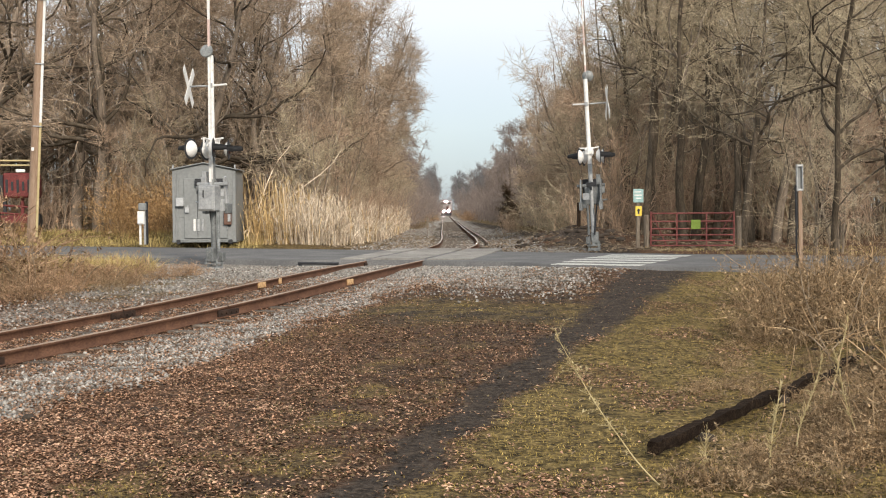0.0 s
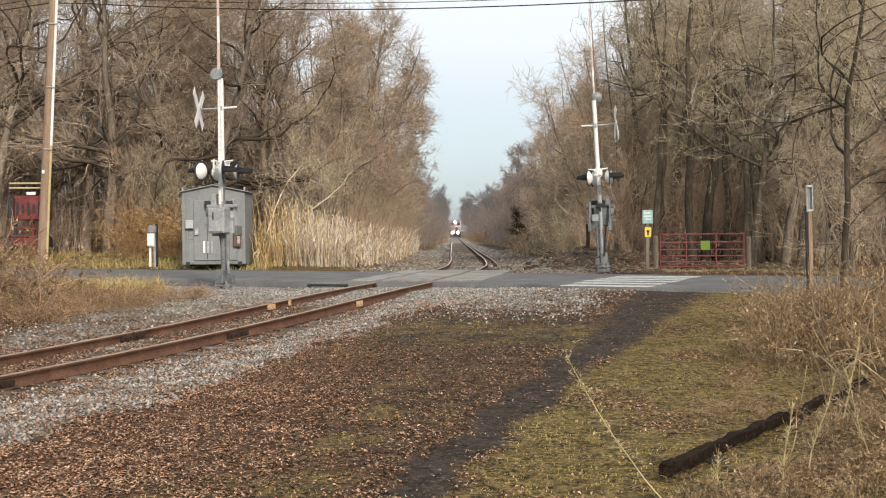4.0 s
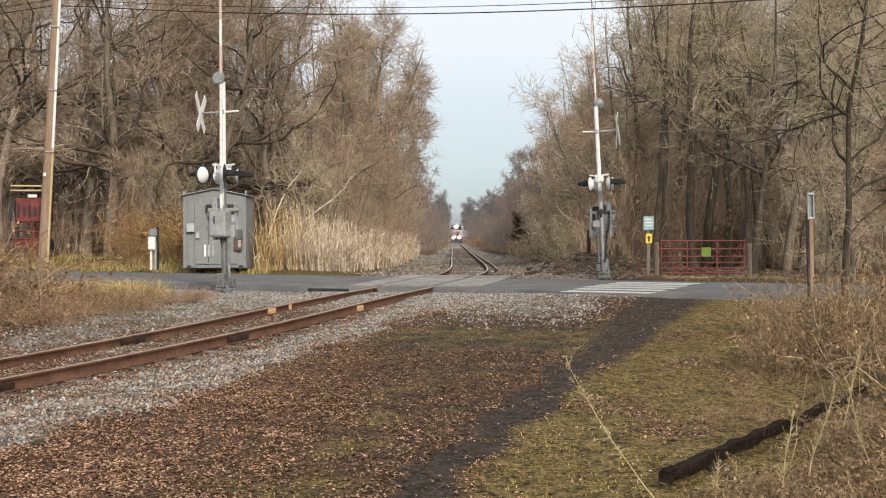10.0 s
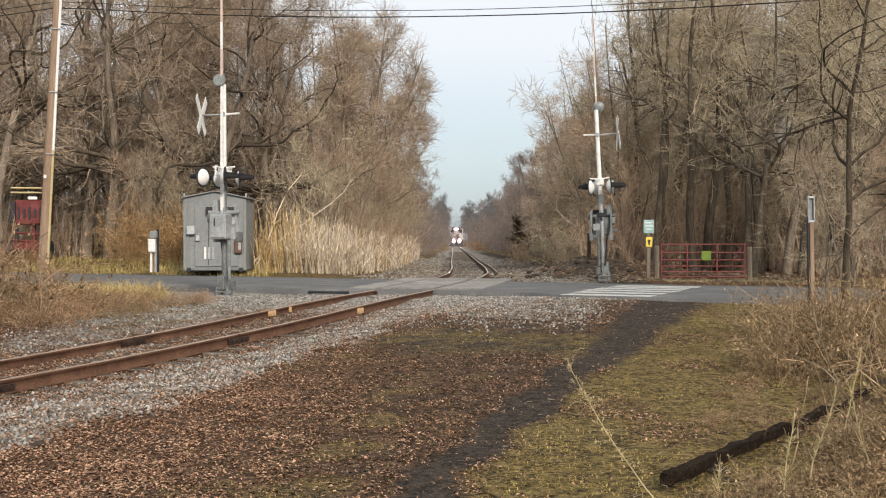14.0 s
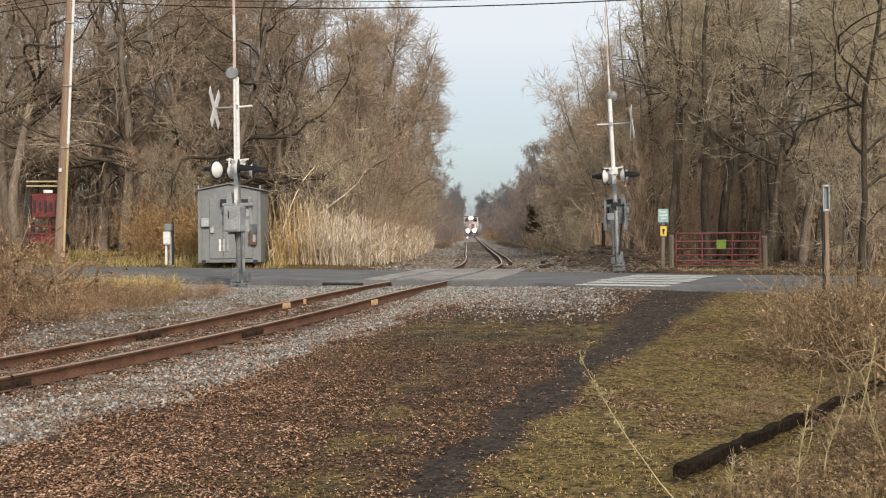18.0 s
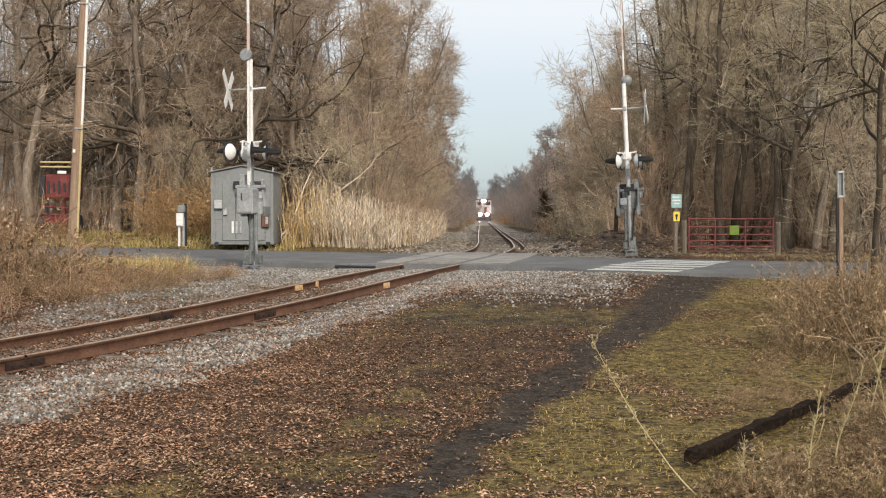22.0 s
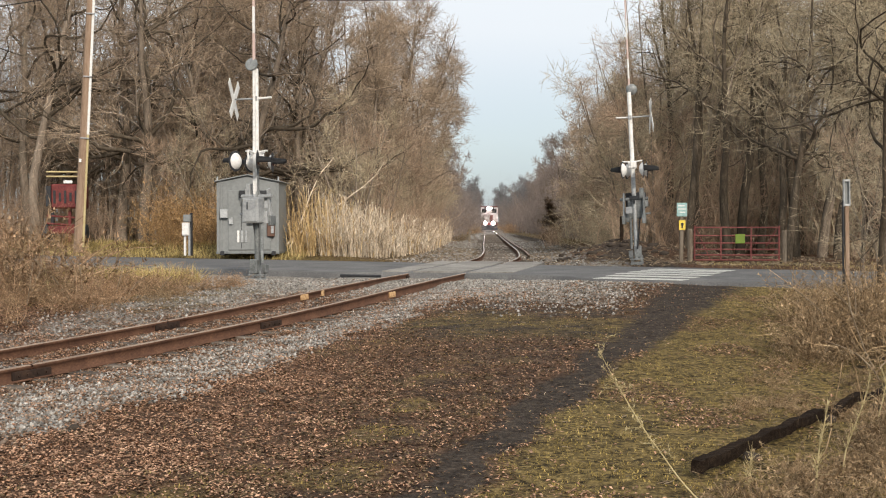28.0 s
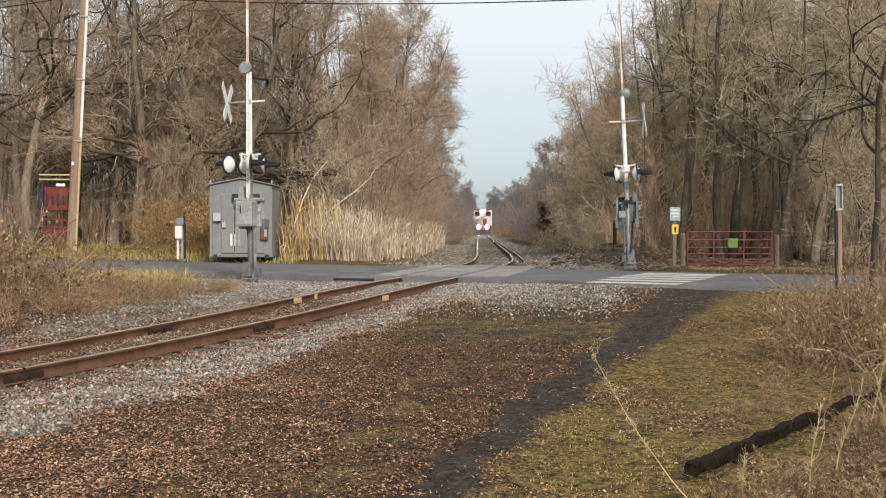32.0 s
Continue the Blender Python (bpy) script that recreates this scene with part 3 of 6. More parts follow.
    col = mix(ragged(sep.outputs["Green"], 1.0), col, soil)
    col = mix(ragged(sep.outputs["Red"], 0.6), col, gravel)
    nt.links.new(col, b.inputs["Base Color"])
    bp = nt.nodes.new("ShaderNodeBump")
    bp.inputs["Strength"].default_value, bp.inputs["Distance"].default_value = 1.0, 0.1
    nt.links.new(fine, bp.inputs["Height"])
    nt.links.new(bp.outputs["Normal"], b.inputs["Normal"])
    return m


def build_ground():
    far = np.array([2, 5, 10, 18, 30, 50, 90, 160, 300, 600, 1200, 2400.0])
    xs = np.concatenate([-14 - far[::-1], np.arange(-14, 12.01, 0.13), 12 + far])
    ys = np.concatenate([4 - far[::-1], np.arange(4, 34, 0.13), np.arange(34, 80, 0.5), 80 + far * 1.2])
    X, Y = np.meshgrid(xs, ys)
    Z = ground_z(X, Y)
    n, k = X.shape
    idx = np.arange(n * k).reshape(n, k)
    F = np.stack([idx[:-1, :-1], idx[:-1, 1:], idx[1:, 1:], idx[1:, :-1]], -1).reshape(-1, 4)
    me = soup("ground", np.stack([X, Y, Z], -1).reshape(-1, 3), F, ground_material())
    g, s, gr = zones(X, Y)
    col = me.attributes.new("zone", "FLOAT_COLOR", "POINT")
    col.data.foreach_set("color", np.stack([g, s, gr, np.ones_like(g)], -1).astype(np.float32).ravel())
    me.polygons.foreach_set("use_smooth", [True] * len(me.polygons))
    tagged(new("ground", me), "leaf-littered winter ground with grass, dark soil and ballast", "ground", kind="structure")


build_ground()


# ---- road, crosswalk and crossing panels ----
def road_point(s, a, z):
    """A point s metres along the road from the line, a across it."""
    return Vector((ROAD_N[0] * (ROAD_MID + a) + ROAD_U[0] * s, ROAD_N[1] * (ROAD_MID + a) + ROAD_U[1] * s, z))


def road_z(a):
    return 0.03 * (1 - (a / ROAD_HALF) ** 2)


ROAD_TURN = Matrix.Rotation(math.atan2(ROAD_U[1], ROAD_U[0]), 3, "Z")
# where the middles of road and line meet
TRACK_S = min(np.arange(-30, 30, 0.02), key=lambda s: abs(float(track_off(road_point(s, 0, 0).x, road_point(s, 0, 0).y))))


def build_road():
    rng = np.random.default_rng(3)
    S = np.concatenate([np.arange(-160, -20, 8), np.arange(-20, 16, 0.25), np.arange(16, 161, 8)])
    A = np.array([-1.0, -0.995, -0.8, -0.4, 0, 0.4, 0.8, 0.995, 1.0]) * ROAD_HALF
    V = []
    for s in S:
        e0, e1 = 0.08 * math.sin(s * 1.7) + 0.05 * math.sin(s * 4.3) + float(edge_in(s)), 0.08 * math.sin(s * 1.3 + 2)
        for i, a in enumerate(A):
            aa = a + (e0 if i < 2 else e0 * 0.5 if i == 2 else e1 if i > 6 else 0)
            z = -0.2 if i in (0, 8) else road_z(a)
            V.append(road_point(s, aa, z))
    n = len(A)
    F = [(j * n + i, j * n + n + i, j * n + n + i + 1, j * n + i + 1) for j in range(len(S) - 1) for i in range(n - 1)]
    me = soup("road", np.array(V), F, ASPHALT)
    me.flip_normals()
    road = tagged(new("road", me), "worn dark grey asphalt country road over the crossing", "road", kind="structure")
    # ladder crosswalk of the trail: bars along the road
    for i in range(6):
        a = -3.3 + i * 0.98
        bm = bmesh.new()
        add_box(bm, (2.2 + 0.15 * rng.uniform(-1, 1), 0.6, 0.008), (0, 0, 0), None, 0.002)
        ob = part("crosswalk_bar", bm, ROAD_PAINT, road, "worn white crosswalk bar" if i == 0 else "")
        ob.matrix_basis = Matrix.Translation(road_point(-8.45 - 0.05 * i, a, road_z(a) + 0.006)) @ ROAD_TURN.to_4x4()


build_road()


# ---- the railway: rails, ties, crossing ----
RAIL_PROFILE = [(-0.07, -0.172), (0.07, -0.172), (0.07, -0.16), (0.015, -0.145), (0.011, -0.05), (0.034, -0.036), (0.036, -0.008), (0.026, 0.0),
                (-0.026, 0.0), (-0.036, -0.008), (-0.034, -0.036), (-0.011, -0.05), (-0.015, -0.145), (-0.07, -0.16)]


def rail_mesh(y0, y1, side, step):
    ys = np.linspace(y0, y1, max(2, int((y1 - y0) / step) + 1))
    V, n = [], len(RAIL_PROFILE)
    for y in ys:
        p, d, r = track_frame(y)
        c = p + r * (side * 0.752)
        for u, w in RAIL_PROFILE:
            V.append(c + r * u + Vector((0, 0, w + side * 0.012)))
    F = [(j * n + i, j * n + (i + 1) % n, j * n + n + (i + 1) % n, j * n + n + i) for j in range(len(ys) - 1) for i in range(n)]
    me = soup("rail", np.array(V), F, RUST)
    me.materials.append(RAIL_TOP if y0 < 29 else POLISHED)
    me.polygons.foreach_set("material_index", [1 if (f % n) in (6, 7, 8) else 0 for f in range(len(F))])
    return me


line = thing("railway_track", Matrix.Identity(4), "single rusty railway line on grey ballast with dark timber ties", "railway track", kind="structure")
JOINTS = {-1: [2.6, 17.9, 29.4, 41, 53, 65, 90, 140, 240, 428], 1: [2.6, 13.7, 18.5, 30.2, 41, 53, 65, 90, 140, 240, 428]}
for side, cuts in JOINTS.items():
    for y0, y1 in zip(cuts, cuts[1:]):
        part("rail", rail_mesh(y0 + 0.016, y1 - 0.016, side, 0.4 if y0 < 60 else 4.0), RUST, line)
    for y in cuts[1:3]:
        for face in (-1, 1):
            p, d, r = track_frame(y)
            bm = bmesh.new()
            add_box(bm, (0.03, 0.62, 0.1), (0, 0, 0), None, 0.006)
            for k in (-0.22, -0.08, 0.08, 0.22):
                add_tube(bm, (0, k, 0.0), (face * 0.035, k, 0.0), 0.016, n=6)
            ob = part("joint_bar", bm, RUST_DARK, line)
            ob.matrix_basis = Matrix.Translation(p + r * (side * 0.752 + face * 0.027) + Vector((0, 0, -0.095))) @ Matrix.Rotation(math.atan2(-d.x, d.y), 4, "Z")
# painted cream marks on the near face of each rail
for y, side, n in ((22.35, -1, 2), (23.2, 1, 1)):
    for k in range(n):
        p, d, r = track_frame(y + 0.85 * k)
        ob = box_part("painted_mark", (0.03, 0.34 if k == 0 else 0.12, 0.11), p + r * (side * 0.752 + 0.034) + Vector((0, 0, -0.085)), CREAM, line, 0.008,
                      "cream-yellow painted mark", Matrix.Rotation(math.atan2(-d.x, d.y), 3, "Z"))

tie_bm = bmesh.new()
add_box(tie_bm, (2.55, 0.22, 0.16), (0, 0, 0), None, 0.015)
tie_mesh = finish(tie_bm, "tie", TIE)
rng_tie = np.random.default_rng(11)
y = 3.0
while y < 150:
    if across(float(track_x(y)), y) < -ROAD_HALF - 0.4 or across(float(track_x(y)), y) > ROAD_HALF + 0.4:
        p, d, r = track_frame(y)
        ob = part("tie", tie_mesh, TIE, line)
        lift = -0.172 - 0.08 + 0.012 + rng_tie.normal(0, 0.004)
        ob.matrix_basis = Matrix.Translation(p + Vector((0, 0, lift)) + r * rng_tie.normal(0, 0.04)) @ Matrix.Rotation(math.atan2(-d.x, d.y) + rng_tie.normal(0, 0.02), 4, "Z")
    y += 0.54

# concrete panels between and beside the rails
crossing = thing("crossing_surface", Matrix.Identity(4), "pale worn concrete panels of the level crossing between the rails", "level crossing", kind="structure")


def panel(y0, y1, o0, o1):
    ys = np.linspace(y0, y1, 6)
    top, V = 0.012, []
    for y in ys:
        p, d, r = track_frame(y)
        for o, z in ((o0, -0.16), (o0, top - 0.012), (o0 + 0.012, top), (o1 - 0.012, top), (o1, top - 0.012), (o1, -0.16)):
            V.append(p + r * o + Vector((0, 0, z + 0.03)))
    F = [(j * 6 + i, j * 6 + 6 + i, j * 6 + 7 + i, j * 6 + i + 1) for j in range(5) for i in range(5)]
    me = soup("panel", np.array(V), F, CONCRETE)
    bm = bmesh.new()
    bm.from_mesh(me)
    bm.verts.ensure_lookup_table()
    for e in (0, 30):
        bm.faces.new([bm.verts[e + i] for i in range(6)])
    bpy.data.meshes.remove(me)
    part("panel", bm, CONCRETE, crossing, smooth=20)


for k in range(3):
    y0 = 29.5 + 2.45 * k
    panel(y0, y0 + 2.43, -0.645, 0.645)
    panel(y0 - 0.1, y0 + 2.33, 0.83, 1.95)
    panel(y0 + 0.1, y0 + 2.53, -1.5, -0.83)


# ---- level-crossing signals ----
def flash_lamp(signal, at, way):
    """A flashing light that looks along way: disc, visor, housing and lens."""
    turn = Vector(way).to_track_quat("Z", "Y").to_matrix()
    bm = bmesh.new()
    add_lathe(bm, [(0.05, -0.01), (0.255, -0.006), (0.26, 0.0), (0.255, 0.006), (0.05, 0.01)], n=28)
    disc = part("disc", bm, BLACK, signal)
    disc.matrix_basis = Matrix.Translation(at) @ turn.to_4x4()
    bm = bmesh.new()
    add_lathe(bm, [(0.04, -0.12), (0.1, -0.11), (0.17, -0.06), (0.205, -0.02), (0.205, -0.012)], n=20)
    part("housing", bm, WHITE_PAINT, disc, "white lamp housing")
    bm = bmesh.new()
    n, rings = 18, []
    for z, r in ((0.01, 0.125), (0.17, 0.105), (0.35, 0.08)):
        rings.append([bm.verts.new((r * math.cos(a), r * math.sin(a), z)) for a in np.linspace(math.radians(-20), math.radians(200), n)])
    for a, b in zip(rings, rings[1:]):
        for i in range(n - 1):
            bm.faces.new((a[i], a[i + 1], b[i + 1], b[i]))
    bmesh.ops.solidify(bm, geom=bm.faces[:], thickness=0.008)
    part("visor", bm, BLACK, disc)
    bm = bmesh.new()
    add_lathe(bm, [(0.1, 0.0), (0.112, 0.012), (0.08, 0.03), (0.02, 0.036)], n=20)
    part("lens", bm, LENS_DARK, disc)


def crossing_signal(at, flip, label, tilt=0.0):
    """Mast with bell, crossbuck, lamps, gate mechanism and raised gate arm. Local x runs along the road towards the oncoming driver; flip turns it round."""
    ang = math.atan2(-ROAD_U[1], -ROAD_U[0]) + (math.pi if flip else 0) + radians(11)
    sig = thing("crossing_signal", Matrix.Translation(at) @ Matrix.Rotation(radians(-tilt), 4, "Y") @ Matrix.Rotation(ang, 4, "Z"), label, "crossing signal", "crossing signals")
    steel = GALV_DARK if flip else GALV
    # foundation and pedestal; the ground is lower at the one beside the line
    low = 0.0 if flip else 0.17
    box_part("foundation", (0.36, 0.36, 0.12), (0, 0, -low), GALV_DARK, sig, 0.02)
    bm = bmesh.new()
    add_box(bm, (0.36, 0.36, 0.04), (0, 0, 0.14 - low), None, 0.008)
    for sx in (-0.14, 0.14):
        for sy in (-0.14, 0.14):
            add_tube(bm, (sx, sy, 0.06 - low), (sx, sy, 0.25 - low), 0.022, n=8)
    part("base_plate", bm, GALV_DARK, sig)
    box_part("junction_box", (0.2, 0.26, 0.36), (0.03, 0.06, 0.36 - low), GALV_DARK, sig, 0.02)
    box_part("junction_box", (0.12, 0.18, 0.22), (-0.15, -0.14, 0.3 - low), GALV_DARK, sig, 0.015)
    tube_part("mast", (0, 0, 0.15 - low), (0, 0, 2.6), 0.068, GALV_DARK if not flip else GALV, sig, 0.066, 16)
    tube_part("upper_mast", (0, 0, 2.6), (0, 0, 5.15), 0.064, WHITE_PAINT, sig, 0.062, 16)
    tube_part("conduit", (-0.14, 0.02, 0.45 - low), (-0.14, 0.02, 1.4), 0.04, GALV_DARK, sig, n=10)
    # bell
    bm = bmesh.new()
    add_lathe(bm, [(0.02, -0.08), (0.09, -0.07), (0.155, -0.02), (0.17, 0.03), (0.15, 0.06), (0.03, 0.075)], (0.06, 0.1, 5.24), Matrix.Rotation(radians(-78), 3, "X"), n=24)
    add_tube(bm, (0, 0, 5.12), (0.04, 0.03, 5.26), 0.045, n=10)
    part("bell", bm, GALV_DARK, sig, "dull grey crossing bell")
    # crossbuck on a bracket
    buck_x = 0.6
    for tilt_b, dx in ((45, 0.0), (-45, 0.03)):
        bm = bmesh.new()
        add_box(bm, (0.014, 0.23, 1.22), (0, 0, 0), None, 0.004)
        ob = part("crossbuck_board", bm, WHITE_PAINT, sig, "white crossbuck board with unreadable dark lettering")
        ob.matrix_basis = Matrix.Translation((buck_x + dx, 0, 4.4)) @ Matrix.Rotation(radians(13), 4, "Z") @ Matrix.Rotation(radians(tilt_b), 4, "X")
        for off_z in (-0.38, 0.38):
            bar = box_part("lettering", (0.004, 0.09, 0.34), (0.0105, 0, off_z), BLACK, ob, 0.001)
    bm = bmesh.new()
    add_tube(bm, (0, 0, 4.4), (buck_x, 0, 4.4), 0.022, n=8)
    add_box(bm, (0.1, 0.2, 0.12), (0.0, 0, 4.4), None, 0.01)
    part("bracket", bm, GALV, sig)
    tube_part("bracket", (-0.05, 0, 4.4), (-0.42, 0.0, 4.42), 0.026, WHITE_PAINT, sig, n=8)
    # lamp cross-arms and lamps
    box_part("crossarm_hub", (0.24, 0.24, 0.2), (0, 0, 2.98), WHITE_PAINT, sig, 0.02)
    for sy in (-1, 1):
        tube_part("crossarm", (0, 0, 3.02), (0, sy * 0.42, 3.08), 0.026, WHITE_PAINT, sig, n=10)
        tube_part("lamp_hanger", (0.02, sy * 0.42, 3.1), (0.02, sy * 0.42, 2.86), 0.024, WHITE_PAINT, sig, n=10)
    for sx in (-1, 1):
        tube_part("lamp_hanger", (0, 0, 3.06), (sx * 0.3, 0, 3.09), 0.022, WHITE_PAINT, sig, n=10)
    for sy in (-0.42, 0.42):
        k = 1 if flip else -1
        flash_lamp(sig, (0.37, sy, 2.82), (1, 0.22 * k, 0.0))
        flash_lamp(sig, (-0.24, sy, 2.82), (-1, 0.1 if flip else 0.32 * k, 0.0))
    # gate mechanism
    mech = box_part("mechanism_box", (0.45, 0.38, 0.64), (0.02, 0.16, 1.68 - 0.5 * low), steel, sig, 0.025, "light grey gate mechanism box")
    box_part("mechanism_door", (0.38, 0.02, 0.55), (0, 0.2, 0), steel, mech, 0.008)
    tube_part("latch", (0.06, 0.22, 0.2), (0.06, 0.22, 0.02), 0.016, BLACK, mech, n=8)
    box_part("terminal_box", (0.16, 0.2, 0.2), (0.32, 0.06, 1.8), GALV_DARK, sig, 0.015)
    box_part("shelf_bracket", (0.3, 0.1, 0.05), (0.33, -0.02, 1.5), steel, sig, 0.008)
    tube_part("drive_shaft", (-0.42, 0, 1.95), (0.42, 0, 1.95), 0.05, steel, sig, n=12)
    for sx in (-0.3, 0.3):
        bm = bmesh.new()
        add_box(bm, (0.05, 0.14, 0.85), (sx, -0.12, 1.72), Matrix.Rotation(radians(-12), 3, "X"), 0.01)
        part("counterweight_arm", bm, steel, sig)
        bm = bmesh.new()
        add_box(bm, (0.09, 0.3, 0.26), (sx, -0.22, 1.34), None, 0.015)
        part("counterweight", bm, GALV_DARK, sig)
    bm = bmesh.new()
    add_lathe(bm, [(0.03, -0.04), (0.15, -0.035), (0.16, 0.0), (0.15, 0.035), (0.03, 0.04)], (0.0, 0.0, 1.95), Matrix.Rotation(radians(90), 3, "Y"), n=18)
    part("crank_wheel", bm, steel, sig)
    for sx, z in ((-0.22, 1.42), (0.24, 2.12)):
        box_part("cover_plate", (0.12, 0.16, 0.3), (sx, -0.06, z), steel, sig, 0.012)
    # black backing and extra plates added to darken this mechanism's outline
    if flip:
        box_part("dark_backing", (0.62, 0.06, 0.5), (0.0, 0.36, 1.9), BLACK, sig, 0.02, "black backing board behind the gate mechanism")
        box_part("cover_plate", (0.3, 0.03, 0.12), (0.05, -0.3, 1.98), BLACK, sig, 0.01)
        box_part("cover_plate", (0.2, 0.03, 0.2), (-0.12, -0.32, 1.62), GALV, sig, 0.01)
    tube_part("cable", (0.16, -0.1, 1.4), (0.05, -0.12, 0.45), 0.022, BLACK, sig, n=8)
    # raised arm in white with faded red bands
    arm = thing("gate_arm", Matrix.Translation((0.0, 0.1, 2.0)), "raised crossing gate arm", "gate arm")
    arm.parent = sig
    del arm["category"]
    n_seg, length = 10, 5.95 if flip else 6.7
    for i in range(n_seg):
        w0 = 0.115 - 0.06 * i / n_seg
        bm = bmesh.new()
        add_box(bm, (w0 * 0.55, w0, length / n_seg), (0, 0.002 * math.sin(i * 1.3), length / n_seg * (i + 0.5)), None, 0.006)
        part("arm_section", bm, WHITE_PAINT if i % 2 == 0 or i < 4 else RED_WORN, arm)
    return sig


crossing_signal((-5.11, 29.0, 0.0), False, "grey crossing signal with white crossbuck and raised gate arm", 0.2)
crossing_signal((5.33, 34.8, 0.04), True, "crossing signal with white raised gate arm, leaning slightly, across the road", 3.0)


# ---- relay cabinet ----
def relay_house():
    h = thing("relay_house", Matrix.Translation((-7.5, 41.6, 0.17)) @ Matrix.Rotation(radians(2), 4, "Z"), "grey painted metal railway relay house with a low gable roof", "relay house")
    W, Dp, H = 2.18, 2.3, 2.54
    bm = bmesh.new()
    prof = [(-W / 2, 0.01), (W / 2, 0.01), (W / 2, H), (0, H + 0.22), (-W / 2, H)]
    a = [bm.verts.new((x, -Dp / 2, z)) for x, z in prof]
    b = [bm.verts.new((x, Dp / 2, z)) for x, z in prof]
    bm.faces.new(a)
    bm.faces.new(b[::-1])
    for i in range(5):
        bm.faces.new((a[i], b[i], b[(i + 1) % 5], a[(i + 1) % 5]))
    bmesh.ops.bevel(bm, geom=bm.edges[:], offset=0.015, segments=1, affect="EDGES")
    body = part("body", bm, GREY_PAINT, h)
    for sx in (-1, 1):
        ang = math.atan2(0.22, W / 2)
        ob = box_part("roof_panel", (W / 2 + 0.12, Dp + 0.2, 0.04), (sx * (W / 4 + 0.03), 0, H + 0.13), GREY_PAINT, h, 0.01, "", Matrix.Rotation(sx * ang, 3, "Y"))
        box_part("lifting_eye", (0.05, 0.08, 0.16), (sx * (W / 2 - 0.02), -Dp / 2 + 0.05, H + 0.1), GALV, h, 0.01)
        box_part("skid", (0.14, Dp + 0.1, 0.16), (sx * 0.9, 0, 0.03), BLACK, h, 0.02)
    f = -Dp / 2
    door = box_part("door", (1.5, 0.05, 2.1), (0.06, f - 0.02, 1.2), GREY_PAINT, h, 0.012)
    box_part("door_handle", (0.05, 0.06, 0.2), (-0.62, -0.05, 0.0), GALV, door, 0.01)
    # black block set on the front in place of a dark recess
    box_part("dark_recess_block", (1.0, 0.2, 0.26), (0.22, f - 0.11, 2.1), BLACK, h, 0.015, "black block standing for the dark recess in the front")
    for i in range(3):
        box_part("louvre", (0.075, 0.035, 0.42), (-0.33 + 0.14 * i, f - 0.06, 0.62), WHITE_PAINT if i == 0 else GALV, h, 0.008)
    box_part("switch_box", (0.28, 0.16, 0.3), (-0.82, f - 0.09, 1.42), GALV, h, 0.015)
    box_part("switch_box", (0.14, 0.1, 0.2), (-0.58, f - 0.08, 1.15), GALV, h, 0.01)
    meter = box_part("meter_box", (0.26, 0.16, 0.48), (0.82, f - 0.09, 0.86), BROWN_BOX, h, 0.02, "brown rusted meter box")
    box_part("meter_cover", (0.1, 0.04, 0.26), (0.06, -0.09, 0.0), GALV, meter, 0.01)
    tube_part("conduit", (0.74, f - 0.06, 1.1), (0.74, f - 0.06, 2.05), 0.03, GALV, h, n=8)
    box_part("notice", (0.34, 0.012, 0.24), (0.66, f - 0.056, 1.75), GALV, h, 0.003)
    for x, w in ((-W / 2 + 0.18, 0.06), (W / 2 - 0.05, 0.1), (-W / 2 + 0.05, 0.1)):
        box_part("corner_trim", (w, 0.03, H - 0.1), (x, f - 0.014, 1.28), GREY_PAINT, h, 0.006)
    for x in (-0.28, 0.42):
        box_part("door_seam", (0.02, 0.012, 2.0), (x, -0.028, 0.0), BLACK, door, 0.003)
    for z in (-0.7, 0.0, 0.75):
        box_part("hinge", (0.05, 0.05, 0.14), (0.74, -0.03, z), GALV_DARK, door, 0.008)
    box_part("base_sill", (W + 0.04, Dp + 0.04, 0.08), (0, 0, 0.05), GALV_DARK, h, 0.01)
    for z in (0.9, 1.65):
        box_part("panel_rib", (W - 0.1, 0.014, 0.02), (0, f - 0.007, z), GREY_PAINT, h, 0.004)


relay_house()


def cable_pedestal():
    p = thing("cable_pedestal", Matrix.Translation((-9.6, 40.4, 0.12)) @ Matrix.Rotation(radians(-6), 4, "Z"), "small white utility meter pedestal on two posts by the road", "utility pedestal")
    for sx in (-0.07, 0.09):
        box_part("post", (0.07, 0.08, 1.0), (sx, 0, 0.5), GALV if sx > 0 else WHITE_PAINT, p, 0.01)
    b = box_part("meter_cabinet", (0.24, 0.2, 0.46), (-0.02, -0.03, 0.93), WHITE_PAINT, p, 0.02)
    box_part("cabinet_door", (0.19, 0.02, 0.26), (-0.01, -0.11, -0.06), WHITE_PAINT, b, 0.008)
    box_part("hood", (0.26, 0.22, 0.26), (0.02, 0.0, 1.31), GREY_PAINT, p, 0.03, "grey hood")
    box_part("back_panel", (0.08, 0.08, 1.5), (0.14, 0.06, 0.75), BLACK, p, 0.01)


cable_pedestal()


